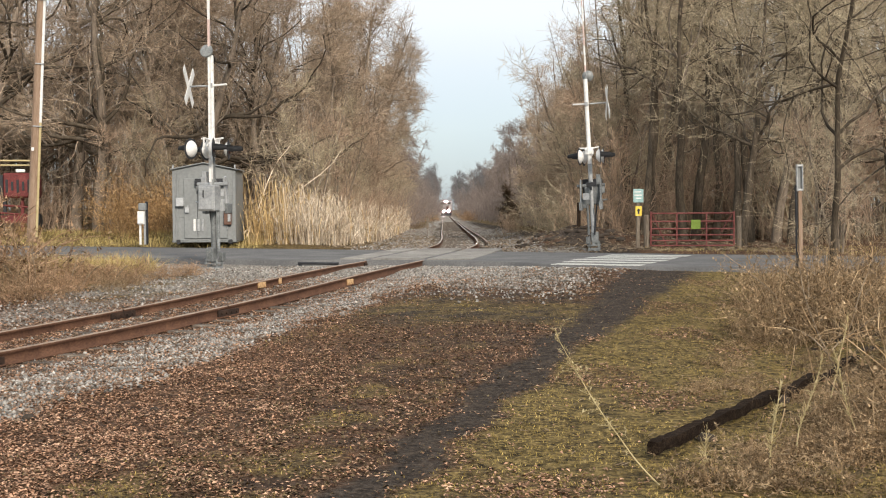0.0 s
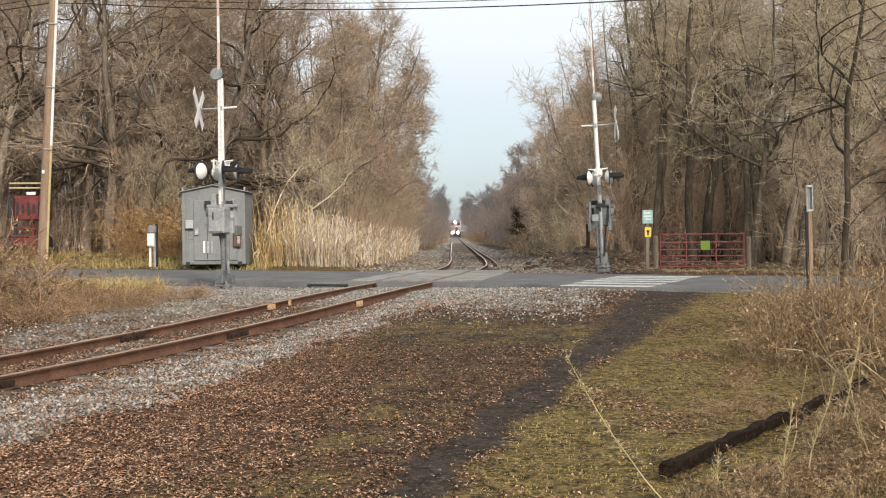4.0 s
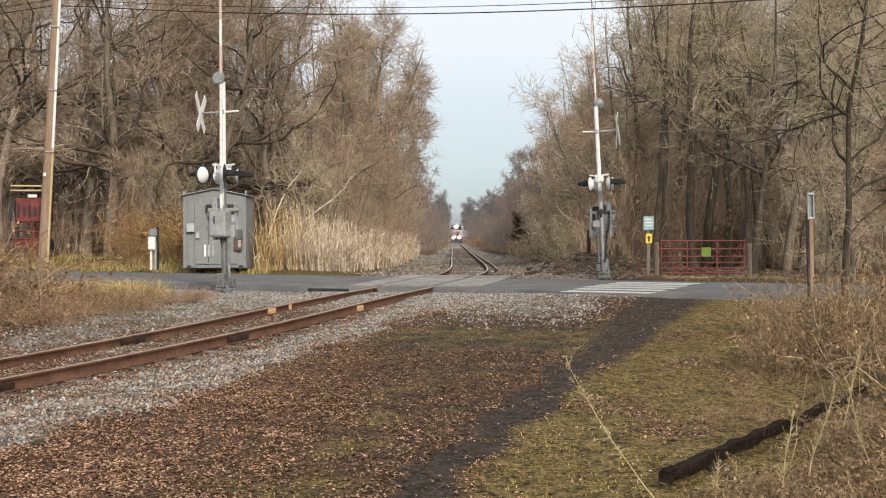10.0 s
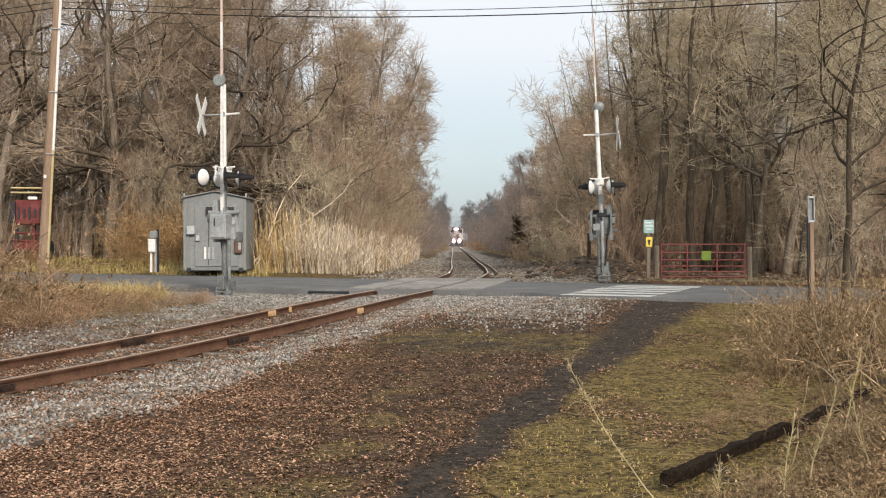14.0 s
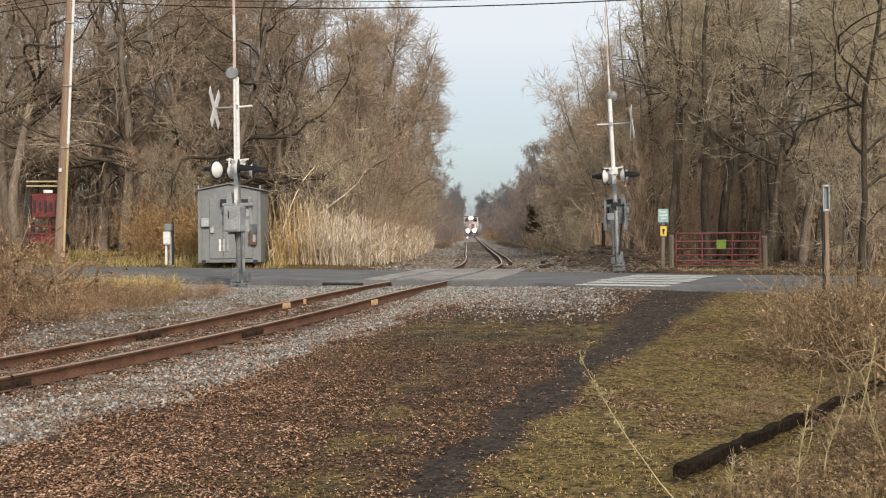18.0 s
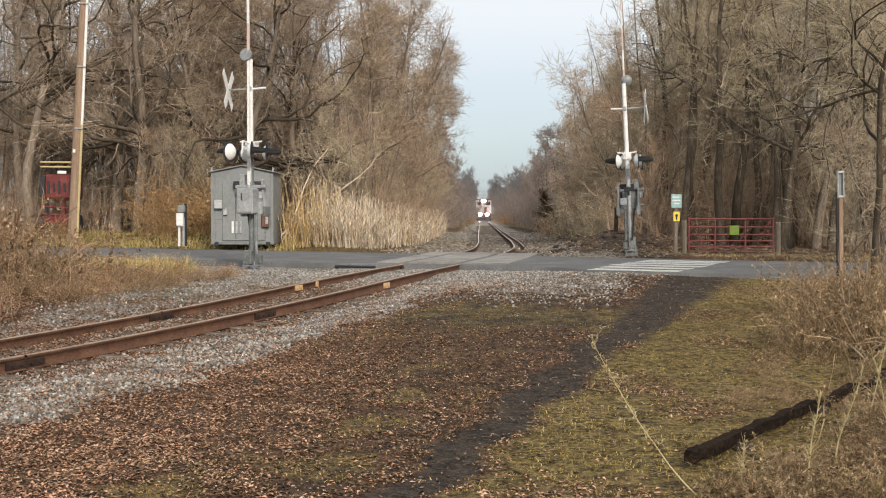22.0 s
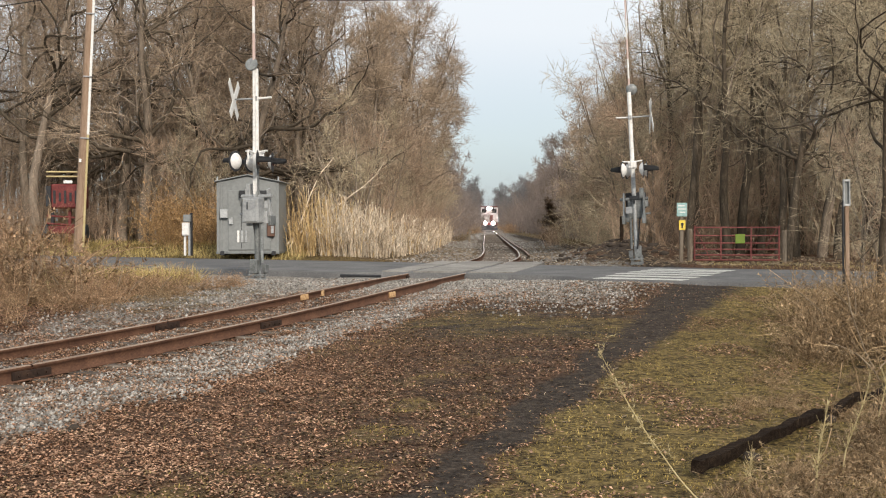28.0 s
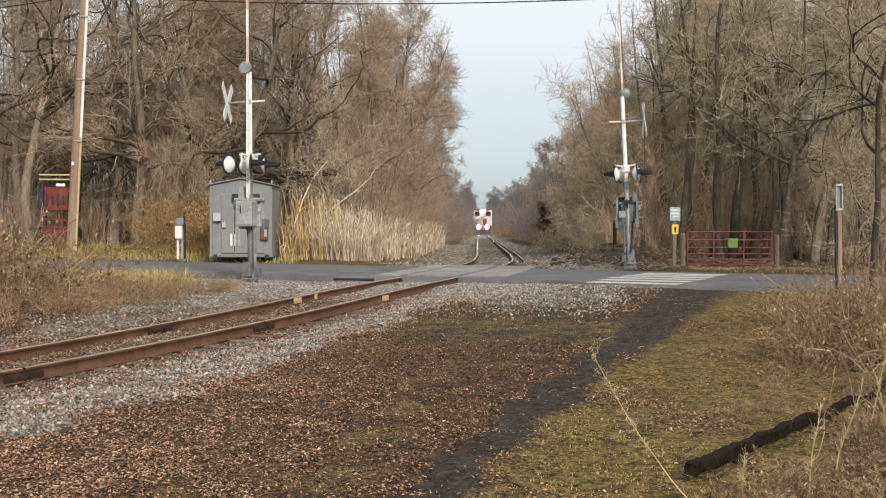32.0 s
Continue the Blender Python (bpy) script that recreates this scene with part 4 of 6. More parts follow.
# ---- utility pole and wires ----
def utility_pole():
    p = thing("utility_pole", Matrix.Translation((-15.28, 46.0, 0.2)) @ Matrix.Rotation(radians(3.2), 4, "Y"), "weathered brown wooden utility pole with a pale conduit", "utility pole")
    tube_part("pole", (0, 0, -0.1), (0, 0, 11.6), 0.21, WOOD_POLE, p, 0.15, 16)
    tube_part("conduit", (0.2, -0.1, 0.1), (0.18, -0.1, 4.6), 0.05, WEED_PALE, p, n=10)
    tube_part("riser_pipe", (0.18, -0.1, 4.6), (0.15, -0.1, 11.2), 0.055, WHITE_PAINT, p, n=10, label="white plastic riser pipe")
    for z in (4.45, 6.9, 9.4):
        bm = bmesh.new()
        add_box(bm, (0.34, 0.06, 0.05), (0.08, -0.18, z), None, 0.01)
        part("strap", bm, GALV, p)
    box_part("tag", (0.1, 0.02, 0.14), (-0.05, -0.21, 3.55), WHITE_PAINT, p, 0.004)


utility_pole()


def wire(name, base, drop, left_z, sag, radius, label):
    n, V = 60, []
    pts = []
    for i in range(n + 1):
        s = -90 + 100 * i / n
        t = (s + 34.6) / 50.0
        z = left_z - sag * 4 * t * (1 - t) - drop * t if t >= 0 else left_z - 0.9 * abs(t)
        pts.append(Vector((ROAD_U[0] * s + ROAD_N[0] * base, ROAD_U[1] * s + ROAD_N[1] * base, z)))
    bm = bmesh.new()
    rings = []
    for q in pts:
        rings.append([bm.verts.new(q + Vector((radius * math.cos(a) * ROAD_N[0], radius * math.cos(a) * ROAD_N[1], radius * math.sin(a)))) for a in (0.5, 2.6, 4.7)])
    for a, b in zip(rings, rings[1:]):
        for i in range(3):
            bm.faces.new((a[i], a[(i + 1) % 3], b[(i + 1) % 3], b[i]))
    tagged(part(name, bm, CABLE), label, "power line", "overhead wires")


wire("overhead_wire", 34.6, 1.98, 10.6, 1.3, 0.022, "thick black overhead cable strung along the road")
wire("overhead_wire", 34.6, 1.98, 10.85, 1.34, 0.014, "thin black overhead wire strung along the road")


# ---- gate, signs and posts of the trail ----
def farm_gate():
    g = thing("farm_gate", Matrix.Translation((8.83, 37.0, 0.02)) @ Matrix.Rotation(radians(-3), 4, "Z"), "closed red steel tube gate across the trail", "gate")
    W, heights = 2.66, [0.06, 0.22, 0.4, 0.6, 0.84, 1.1]
    for z in heights:
        tube_part("rail_bar", (-W / 2, 0, z), (W / 2, 0, z), 0.024, RED_GATE, g, n=10)
    for x in (-W / 2, W / 2):
        tube_part("end_post", (x, 0, 0.04), (x, 0, 1.16), 0.03, RED_GATE, g, n=10)
    for x in (-0.5, 0.45):
        box_part("upright", (0.045, 0.02, 1.06), (x, -0.025, 0.58), RED_GATE, g, 0.005)
    tube_part("brace", (-W / 2 + 0.05, 0.03, 1.08), (-W / 2 + 0.5, 0.03, 0.08), 0.016, RED_GATE, g, n=8)
    tube_part("brace", (W / 2 - 0.05, 0.03, 1.08), (W / 2 - 0.4, 0.03, 0.5), 0.016, RED_GATE, g, n=8)
    box_part("tag_plate", (0.3, 0.012, 0.3), (0.1, -0.05, 0.74), GREEN_TAG, g, 0.004, "square lime-green plate")
    for x, hgt in ((-W / 2 - 0.14, 1.05), (W / 2 + 0.16, 1.0)):
        bm = bmesh.new()
        add_lathe(bm, [(0.075, -0.1), (0.085, 0.0), (0.08, hgt), (0.06, hgt + 0.03)], n=12)
        post = tagged(part("gate_post", bm, WOOD_POST), "grey weathered round timber gate post", "post", "gate posts")
        post.location = (8.83 + x, 37.0 - 0.05 * x, 0.0)


farm_gate()


def trail_sign():
    s = thing("trail_sign", Matrix.Translation((6.88, 36.0, 0.0)), "teal trail sign and yellow marker on a wooden post", "sign")
    box_part("post", (0.11, 0.09, 1.5), (0, 0, 0.72), WOOD_POST, s, 0.012)
    panel_ = box_part("sign_panel", (0.32, 0.016, 0.42), (0.0, -0.06, 1.68), SIGN_TEAL, s, 0.004)
    box_part("post", (0.05, 0.03, 0.5), (0.0, -0.02, 1.62), GALV, s, 0.005)
    for i, w in enumerate((0.2, 0.24, 0.16)):
        box_part("lettering", (w, 0.006, 0.035), (-0.02 + 0.015 * i, -0.0105, 0.12 - 0.1 * i), WHITE_PAINT, panel_, 0.001)
    m = box_part("marker_plate", (0.2, 0.014, 0.3), (0.01, -0.06, 1.2), YELLOW, s, 0.004)
    tube_part("marker_dot", (0, -0.012, 0.03), (0, -0.006, 0.03), 0.045, BLACK, m, n=12)
    box_part("marker_bar", (0.05, 0.006, 0.09), (0, -0.0095, -0.05), BLACK, m, 0.001)


trail_sign()


def camera_post():
    p = thing("trail_post", Matrix.Translation((6.53, 19.5, -0.28)) @ Matrix.Rotation(radians(-1.2), 4, "Y"), "weathered wooden post with a grey metal bracket on top", "post")
    box_part("post", (0.07, 0.07, 1.88), (0, 0, 0.94), WOOD_POLE, p, 0.012)
    box_part("back_rail", (0.03, 0.06, 1.9), (-0.06, 0.0, 1.0), BLACK, p, 0.008)
    for x, z, w, h in ((-0.05, 2.07, 0.022, 0.46), (0.045, 2.07, 0.022, 0.42), (0.0, 2.28, 0.11, 0.035), (0.0, 1.87, 0.11, 0.035)):
        box_part("sign_frame", (w, 0.05, h), (x, -0.02, z), GALV, p, 0.006, "grey metal frame")
    box_part("sign_back", (0.07, 0.02, 0.38), (0, 0.012, 2.07), GREY_PAINT, p, 0.003)


camera_post()


def farm_machine():
    m = thing("farm_machine", Matrix.Translation((-16.95, 49.5, 0.36)) @ Matrix.Rotation(radians(8), 4, "Z") @ Matrix.Scale(1.1, 4), "old faded red farm machine with slotted panels under the trees", "farm machine")
    box_part("hood", (1.1, 1.9, 0.95), (0.05, 0.4, 1.85), RED_MACHINE, m, 0.06)
    for i in range(5):
        box_part("grille_slot", (0.09, 0.03, 0.34 if i % 2 else 0.5), (-0.35 + 0.2 * i, -0.56, 1.82), BLACK, m, 0.01)
    box_part("lamp", (0.34, 0.12, 0.12), (0.15, -0.5, 2.4), WHITE_PAINT, m, 0.02)
    box_part("side_panel", (0.2, 0.1, 0.8), (-0.58, -0.52, 1.85), BLACK, m, 0.02)
    for sx in (-0.5, 0.15, 0.6):
        box_part("leg", (0.12, 0.14, 1.3), (sx, -0.2, 0.72), RED_MACHINE if sx > -0.2 else BLACK, m, 0.015)
    box_part("axle_beam", (1.7, 0.2, 0.3), (-0.05, -0.2, 0.55), RED_MACHINE, m, 0.02)
    for z in (0.8, 1.1):
        tube_part("tie_rod", (-0.7, -0.25, z), (0.6, -0.25, z - 0.1), 0.04, RED_MACHINE, m, n=8)
    for sx in (-0.75, 0.7):
        bm = bmesh.new()
        add_lathe(bm, [(0.14, -0.1), (0.3, -0.12), (0.38, -0.09), (0.4, 0.0), (0.38, 0.09), (0.3, 0.12), (0.14, 0.1)], (sx, -0.1, 0.38), Matrix.Rotation(radians(90), 3, "Y"), n=24)
        w = part("wheel", bm, BLACK, m)
        bm = bmesh.new()
        add_lathe(bm, [(0.05, -0.09), (0.2, -0.08), (0.22, 0.0), (0.2, 0.08), (0.05, 0.09)], (sx, -0.1, 0.38), Matrix.Rotation(radians(90), 3, "Y"), n=16)
        part("rim", bm, RED_MACHINE, w)
    for z in (2.62, 2.8):
        tube_part("top_bar", (-0.7, -0.3, z), (0.7, -0.3, z), 0.035, WEED_PALE, m, n=8, label="yellowed top bar")


farm_machine()


# ---- rotten timber lying in the grass, clods ----
def rotten_timber():
    rng = np.random.default_rng(8)
    a, b = Vector((1.71, 8.3, -0.45)), Vector((4.9, 12.75, -0.39))
    bm = bmesh.new()
    n, segs = 12, 80
    rings = []
    d = (b - a).normalized()
    side = d.cross(Vector((0, 0, 1))).normalized()
    up = side.cross(d)
    for j in range(segs + 1):
        t = j / segs
        p = a.lerp(b, t) + up * (0.008 * math.sin(j * 0.7) - 0.07 * math.exp(-((t - 0.56) / 0.05) ** 2) - 0.08 * math.exp(-((t - 0.8) / 0.07) ** 2)) + side * (0.004 * math.sin(j * 0.31))
        w, h = 0.05 * (1 + 0.04 * math.sin(j * 1.9)) * (1 - 0.15 * t), 0.048 * (1 + 0.07 * math.sin(j * 0.9 + 1)) * (1 - 0.2 * t)
        ring = []
        for i in range(n):
            an = 2 * math.pi * (i + 0.5) / n
            k = 0.95 / max(abs(math.cos(an)), abs(math.sin(an))) ** 0.85 + rng.normal(0, 0.07)
            ring.append(bm.verts.new(p + side * (w * k * math.cos(an)) + up * (h * k * math.sin(an))))
        rings.append(ring)
    for r0, r1 in zip(rings, rings[1:]):
        for i in range(n):
            bm.faces.new((r0[i], r0[(i + 1) % n], r1[(i + 1) % n], r1[i]))
    bm.faces.new(rings[0])
    bm.faces.new(rings[-1][::-1])
    tagged(part("rotten_timber", bm, ROTTEN, smooth=20), "long dark rotten timber half sunk in dry grass", "timber")


rotten_timber()


def clod(at, size, seed):
    bm = bmesh.new()
    bmesh.ops.create_icosphere(bm, subdivisions=2, radius=1.0)
    for v in bm.verts:
        v.co *= 1 + 0.35 * noise.noise(v.co * 1.7 + Vector((seed, 0, 0)))
        v.co = Vector((v.co.x * size[0], v.co.y * size[1], v.co.z * size[2]))
    ob = tagged(part("clod", bm, DIRT_CLOD, smooth=50), "dark clod of earth lying on the leaf litter", "clod", "clods")
    ob.location = at


for i, (x, y, s) in enumerate(((-3.4, 10.1, 0.038), (-2.4, 10.5, 0.026), (3.35, 10.5, 0.05), (-2.1, 12.2, 0.03), (2.25, 8.9, 0.045), (-1.6, 11.0, 0.022), (-0.6, 10.2, 0.018))):
    clod((x, y, float(ground_z(x, y)) + s * 0.4), (s * 1.6, s, s), 20 + i)


# ---- discarded rail and pipe by the road ----
bm = bmesh.new()
add_tube(bm, (-3.05, 29.4, -0.06), (-2.0, 29.0, -0.06), 0.035, n=10)
tagged(part("drain_pipe", bm, BLACK), "short black pipe lying at the road's edge", "pipe")
spare = thing("spare_rail", Matrix.Identity(4), "old rail laid beside the line on the ties", "rail")
ys = np.linspace(46, 150, 60)
V, n = [], len(RAIL_PROFILE)
for y in ys:
    p, d, r = track_frame(y)
    for u, w in RAIL_PROFILE:
        V.append(p + r * (1.1 + u + 0.06 * math.sin(y * 0.05)) + Vector((0, 0, w - 0.03)))
F = [(j * n + i, j * n + (i + 1) % n, j * n + n + (i + 1) % n, j * n + n + i) for j in range(len(ys) - 1) for i in range(n)]
part("rail", soup("rail", np.array(V), F, RAIL_TOP), RAIL_TOP, spare)


for i, (x, y, w, h) in enumerate(((0.67, 85, 0.16, 0.95), (5.75, 41.2, 0.12, 1.0))):
    bm = bmesh.new()
    add_box(bm, (w, w, h), (0, 0, h / 2 - 0.05), None, 0.015)
    ob = tagged(part("marker_post", bm, WOOD_POST if i == 0 else ROTTEN), "short weathered marker post beside the line", "post", "marker posts")
    ob.location = (x, y, float(ground_z(x, y)))
rng_c = np.random.default_rng(14)
for i in range(70):
    x, y, s = rng_c.normal(5.4, 1.7), rng_c.normal(40.6, 1.6), rng_c.uniform(0.04, 0.11)
    clod((x, y, float(ground_z(x, y)) + s * 0.3), (s * 1.8, s, s * 0.8), 50 + i)


# ---- locomotive ----
def locomotive():
    m = thing("locomotive", Matrix.Identity(4), "red and white diesel locomotive with lit headlights on the line", "locomotive")
    L = 17.0
    box_part("frame", (2.9, L, 0.35), (0, L / 2, 1.25), BLACK, m, 0.04)
    body = box_part("long_hood", (1.85, 10.4, 2.5), (0, 10.6, 2.75), LOCO_RED, m, 0.08)
    cab = box_part("cab", (2.95, 2.5, 2.6), (0, 4.0, 2.85), LOCO_WHITE, m, 0.12)
    for sx in (-1, 1):
        box_part("windshield", (0.78, 0.05, 0.72), (sx * 0.88, -1.26, 0.62), GLASS_DARK, cab, 0.05)
        box_part("side_window", (0.04, 1.3, 0.7), (sx * 1.48, 0.0, 0.62), GLASS_DARK, cab, 0.02)
        box_part("number_board", (0.5, 0.05, 0.2), (sx * 0.62, -1.27, 1.12), BLACK, cab, 0.01)
    box_part("cab_roof", (3.0, 2.9, 0.14), (0, 3.95, 4.2), LOCO_RED, m, 0.05)
    nose = box_part("short_hood", (1.85, 2.1, 1.55), (0, 1.85, 2.2), LOCO_WHITE, m, 0.14)
    box_part("nose_door", (0.6, 0.04, 1.2), (0.35, -1.06, -0.1), LOCO_RED, nose, 0.02)
    hb = box_part("headlight_box", (1.1, 0.3, 0.6), (0, 2.66, 3.9), LOCO_WHITE, m, 0.06)
    for sx in (-0.2, 0.2):
        bm = bmesh.new()
        add_lathe(bm, [(0.17, 0.0), (0.17, 0.03), (0.05, 0.06)], (sx, -0.16, 0.0), Matrix.Rotation(radians(90), 3, "X"), n=16)
        part("headlight", bm, LENS_LIGHT, hb, "lit twin headlight")
    # ditch lenses built wider than life, the lamps' bloom put into their size
    for sx in (-0.85, 0.85):
        db = box_part("ditch_light_box", (0.66, 0.3, 0.66), (sx * 0.78, 0.0, 1.32), BLACK, m, 0.04)
        bm = bmesh.new()
        add_lathe(bm, [(0.28, 0.0), (0.28, 0.03), (0.06, 0.07)], (0, -0.16, 0.0), Matrix.Rotation(radians(90), 3, "X"), n=16)
        part("ditch_light", bm, LENS_LIGHT, db, "lit ditch light")
    plow = bmesh.new()
    prof = [(-1.45, 0.12), (1.45, 0.12), (1.35, 0.95), (-1.35, 0.95)]
    f = [plow.verts.new((x, -0.25 - 0.25 * (1 - abs(x) / 1.45) if z < 0.5 else 0.05, z)) for x, z in prof]
    g = [plow.verts.new((x, 0.25, z)) for x, z in prof]
    plow.faces.new(f)
    plow.faces.new(g[::-1])
    for i in range(4):
        plow.faces.new((f[i], g[i], g[(i + 1) % 4], f[(i + 1) % 4]))
    part("plow", plow, BLACK, m)
    box_part("coupler", (0.25, 0.7, 0.3), (0, -0.4, 0.88), BLACK, m, 0.04)
    box_part("footboard", (2.9, 0.3, 0.4), (0, 0.12, 1.18), LOCO_RED, m, 0.03)
    for sx in (-1.4, -0.55, 0.55, 1.4):
        tube_part("handrail", (sx, 0.05, 1.4), (sx, 0.05, 2.4), 0.025, LOCO_WHITE, m, n=8)
    tube_part("handrail", (-1.4, 0.05, 2.4), (-0.55, 0.05, 2.4), 0.025, LOCO_WHITE, m, n=8)
    tube_part("handrail", (0.55, 0.05, 2.4), (1.4, 0.05, 2.4), 0.025, LOCO_WHITE, m, n=8)
    for y0 in (3.2, 13.4):
        truck = box_part("truck_frame", (2.3, 3.6, 0.5), (0, y0, 0.72), BLACK, m, 0.06)
        for dy in (-1.3, 1.3):
            for sx in (-0.75, 0.75):
                bm = bmesh.new()
                add_lathe(bm, [(0.1, -0.07), (0.46, -0.07), (0.5, -0.05), (0.5, 0.05), (0.46, 0.07), (0.1, 0.07)], (sx, dy, -0.22), Matrix.Rotation(radians(90), 3, "Y"), n=24)
                part("wheel", bm, RUST, truck)
    box_part("fuel_tank", (2.4, 4.0, 0.8), (0, 8.3, 0.75), BLACK, m, 0.12)
    tube_part("horn", (0.5, 3.5, 4.4), (0.5, 3.0, 4.45), 0.08, GALV, m, n=10)
    return m


loco = locomotive()


# ---- bare winter trees ----
def tree_meshes(seed, H, r0, limbs, spread, levels, lean=0.0, low=0.28, twig=TWIG, bark=BARK, wide=1.0, fork=0.0, fat=0.007, limb=None, gnarl=1.0, lift=0.3):
    """Trunk with limbs, and a crown of branches and twigs. levels: shoots on each limb, branch and shoot; gnarl: how crooked the wood grows."""
    rng = np.random.default_rng(seed)
    D0 = np.array([[math.sin(lean), rng.normal(0, 0.04), math.cos(lean)]])
    S0 = np.array([[0, 0, -0.15]])
    n_st = 1
    if fork:
        n_st = 3
        S0 = np.repeat(S0, 3, 0) + rng.normal(0, 0.12, (3, 3)) * [1, 1, 0]
        D0 = np.repeat(D0, 3, 0) + rng.normal(0, fork, (3, 3)) * [1, 1, 0]
        D0 /= np.linalg.norm(D0, axis=1, keepdims=True)
    P0, d0, q0, V0, F0 = tubes(S0, D0, np.full(n_st, H * 0.88), np.full(n_st, r0), 14, 8, 0.055 * gnarl, 0.12, rng, 0.14)
    S1, D1, R1, t1 = children(P0, d0, q0, max(1, limbs // n_st), low, 0.99, spread, rng)
    L1 = H * (0.46 - 0.3 * t1) * rng.uniform(0.7, 1.25, len(t1)) * wide
    P1, d1, q1, V1, F1 = tubes(S1, D1, L1, np.minimum(R1 * 0.66, 0.022 * L1 + 0.014), 11, 5, 0.2 * gnarl, lift, rng, 0.2)
    S2, D2, R2, t2 = children(P1, d1, q1, levels[0], 0.15, 1.0, 50, rng)
    L2 = np.repeat(L1, levels[0]) * (0.5 - 0.22 * t2) * rng.uniform(0.6, 1.2, len(t2))
    P2, d2, q2, V2, F2 = tubes(S2, D2, L2, np.minimum(R2 * 0.66, 0.013 * L2 + 0.012), 6, 4, 0.24 * gnarl, lift * 0.8, rng, 0.3)
    S3, D3, R3, t3 = children(P2, d2, q2, levels[1], 0.1, 1.0, 48, rng)
    L3 = np.repeat(L2, levels[1]) * (0.62 - 0.15 * t3) * rng.uniform(0.6, 1.4, len(t3)) + 0.35
    P3, d3, q3, V3, F3 = tubes(S3, D3, L3, np.clip(R3 * 0.8, fat * 1.1, fat * 1.7), 3, 3, 0.22 * gnarl, lift * 0.8, rng, 0.6)
    pieces = [(V1, F1), (V2, F2), (V3, F3)]
    if levels[2]:
        S4, D4, R4, t4 = children(P3, d3, q3, levels[2], 0.1, 1.0, 46, rng)
        L4 = rng.uniform(0.3, 1.0, len(t4))
        _, _, _, V4, F4 = tubes(S4, D4, L4, np.full(len(t4), fat), 1, 3, 0.15, 0.12, rng, 0.6)
        pieces.append((V4, F4))
    stems = []
    for k in range(n_st):
        nv, nf = len(V0) // n_st, len(F0) // n_st
        a = soup("trunk", V0[k * nv:(k + 1) * nv], F0[:nf], bark)
        a.polygons.foreach_set("use_smooth", [True] * len(a.polygons))
        stems.append(a)
    b = soup("crown", *joined(pieces), twig)
    b.materials.append(limb or bark)
    b.materials.append(bark)
    old = len(F1) + (len(F2) if limb else 0)
    b.polygons.foreach_set("material_index", [1] * len(F1) + [2] * (old - len(F1)) + [0] * (len(b.polygons) - old))
    return stems, b


def tree_thing(name, meshes, label, group):
    t = thing(name, Matrix.Identity(4), label, "tree", group)
    for me in meshes[0]:
        part("trunk" if len(meshes[0]) == 1 else "stem", me, BARK, t)
    part("crown", meshes[1], TWIG, t)
    return t


def stand(models, spots, rng):
    """Copies of the model trees on the spots (x, y, scale); each model itself takes the first spot that falls to it."""
    used = set()
    for i, (x, y, s) in enumerate(spots):
        k = i % len(models)
        z = float(ground_z(x, y)) - 0.05
        m = Matrix.Translation((x, y, z)) @ Matrix.Rotation(rng.uniform(0, 6.28), 4, "Z") @ Matrix.Scale(s, 4)
        if k in used:
            copy_thing(models[k], m)
        else:
            models[k].matrix_basis = m
            used.add(k)


rng_v = np.random.default_rng(77)
WOOD = "trees of the wood"
# old crooked trees at the left wood's edge
big = [tree_thing("bare_tree", tree_meshes(100 + i, 16.5 + i, 0.27, 17, 56, (6, 5, 3), low=0.2, wide=1.1, limb=BARK_DARK, gnarl=1.25, lift=0.25, fat=0.009),
                  "tall crooked leafless grey-brown tree at the wood's edge", WOOD) for i in range(3)]
stand(big, [(-14.2, 51.5, 1.0), (-9.6, 51.0, 0.86), (-19.2, 52.0, 0.95), (-7.8, 58.0, 0.85), (-12.0, 55.5, 0.95), (-24.0, 53.0, 1.0), (-16.8, 57.0, 1.05), (-28.5, 55.0, 1.0),
            (-21.5, 58.0, 1.05), (-8.6, 66.0, 0.85), (-31.0, 60.0, 1.05)], rng_v)
# the same kind, olive-grey, over the trail gate
big_r = [tree_thing("bare_tree", tree_meshes(110 + i, 15 + i, 0.24, 16, 56, (6, 6, 4), low=0.24, wide=1.0, twig=TWIG_OLIVE, limb=BARK_DARK, gnarl=1.3, lift=0.2, fat=0.007),
                    "tall gnarled leafless olive-grey tree at the wood's edge", WOOD) for i in range(3)]
stand(big_r, [(13.4, 43.0, 0.82), (17.2, 45.0, 0.85), (13.4, 54.0, 0.8), (21.5, 43.0, 0.9), (14.4, 49.0, 0.9), (18.6, 51.0, 0.95), (24.0, 49.0, 0.95)], rng_v)
# gnarled tree close by, over the brambles
near_tree = tree_thing("bare_tree", tree_meshes(117, 11, 0.078, 14, 58, (6, 5, 4), lean=-0.06, low=0.2, wide=1.0, twig=TWIG_OLIVE, limb=BARK_DARK, bark=BARK_DARK, gnarl=1.4, lift=0.15, fat=0.004),
                       "small dark gnarled leafless tree over the brambles", WOOD)
near_tree.matrix_basis = Matrix.Translation((8.5, 23.5, -0.1))
copy_thing(near_tree, Matrix.Translation((11.9, 27.0, -0.1)) @ Matrix.Rotation(2.1, 4, "Z"))
# low-forking trees beside the gate
forked = tree_thing("bare_tree", tree_meshes(119, 11, 0.155, 11, 50, (6, 5, 3), lean=-0.03, low=0.28, wide=1.1, twig=TWIG_OLIVE, limb=BARK_DARK, bark=BARK_DARK, gnarl=1.3, lift=0.3, fat=0.005), "stout grey leafless tree that forks low beside the gate", WOOD)
forked.matrix_basis = Matrix.Translation((10.75, 38.2, -0.05))
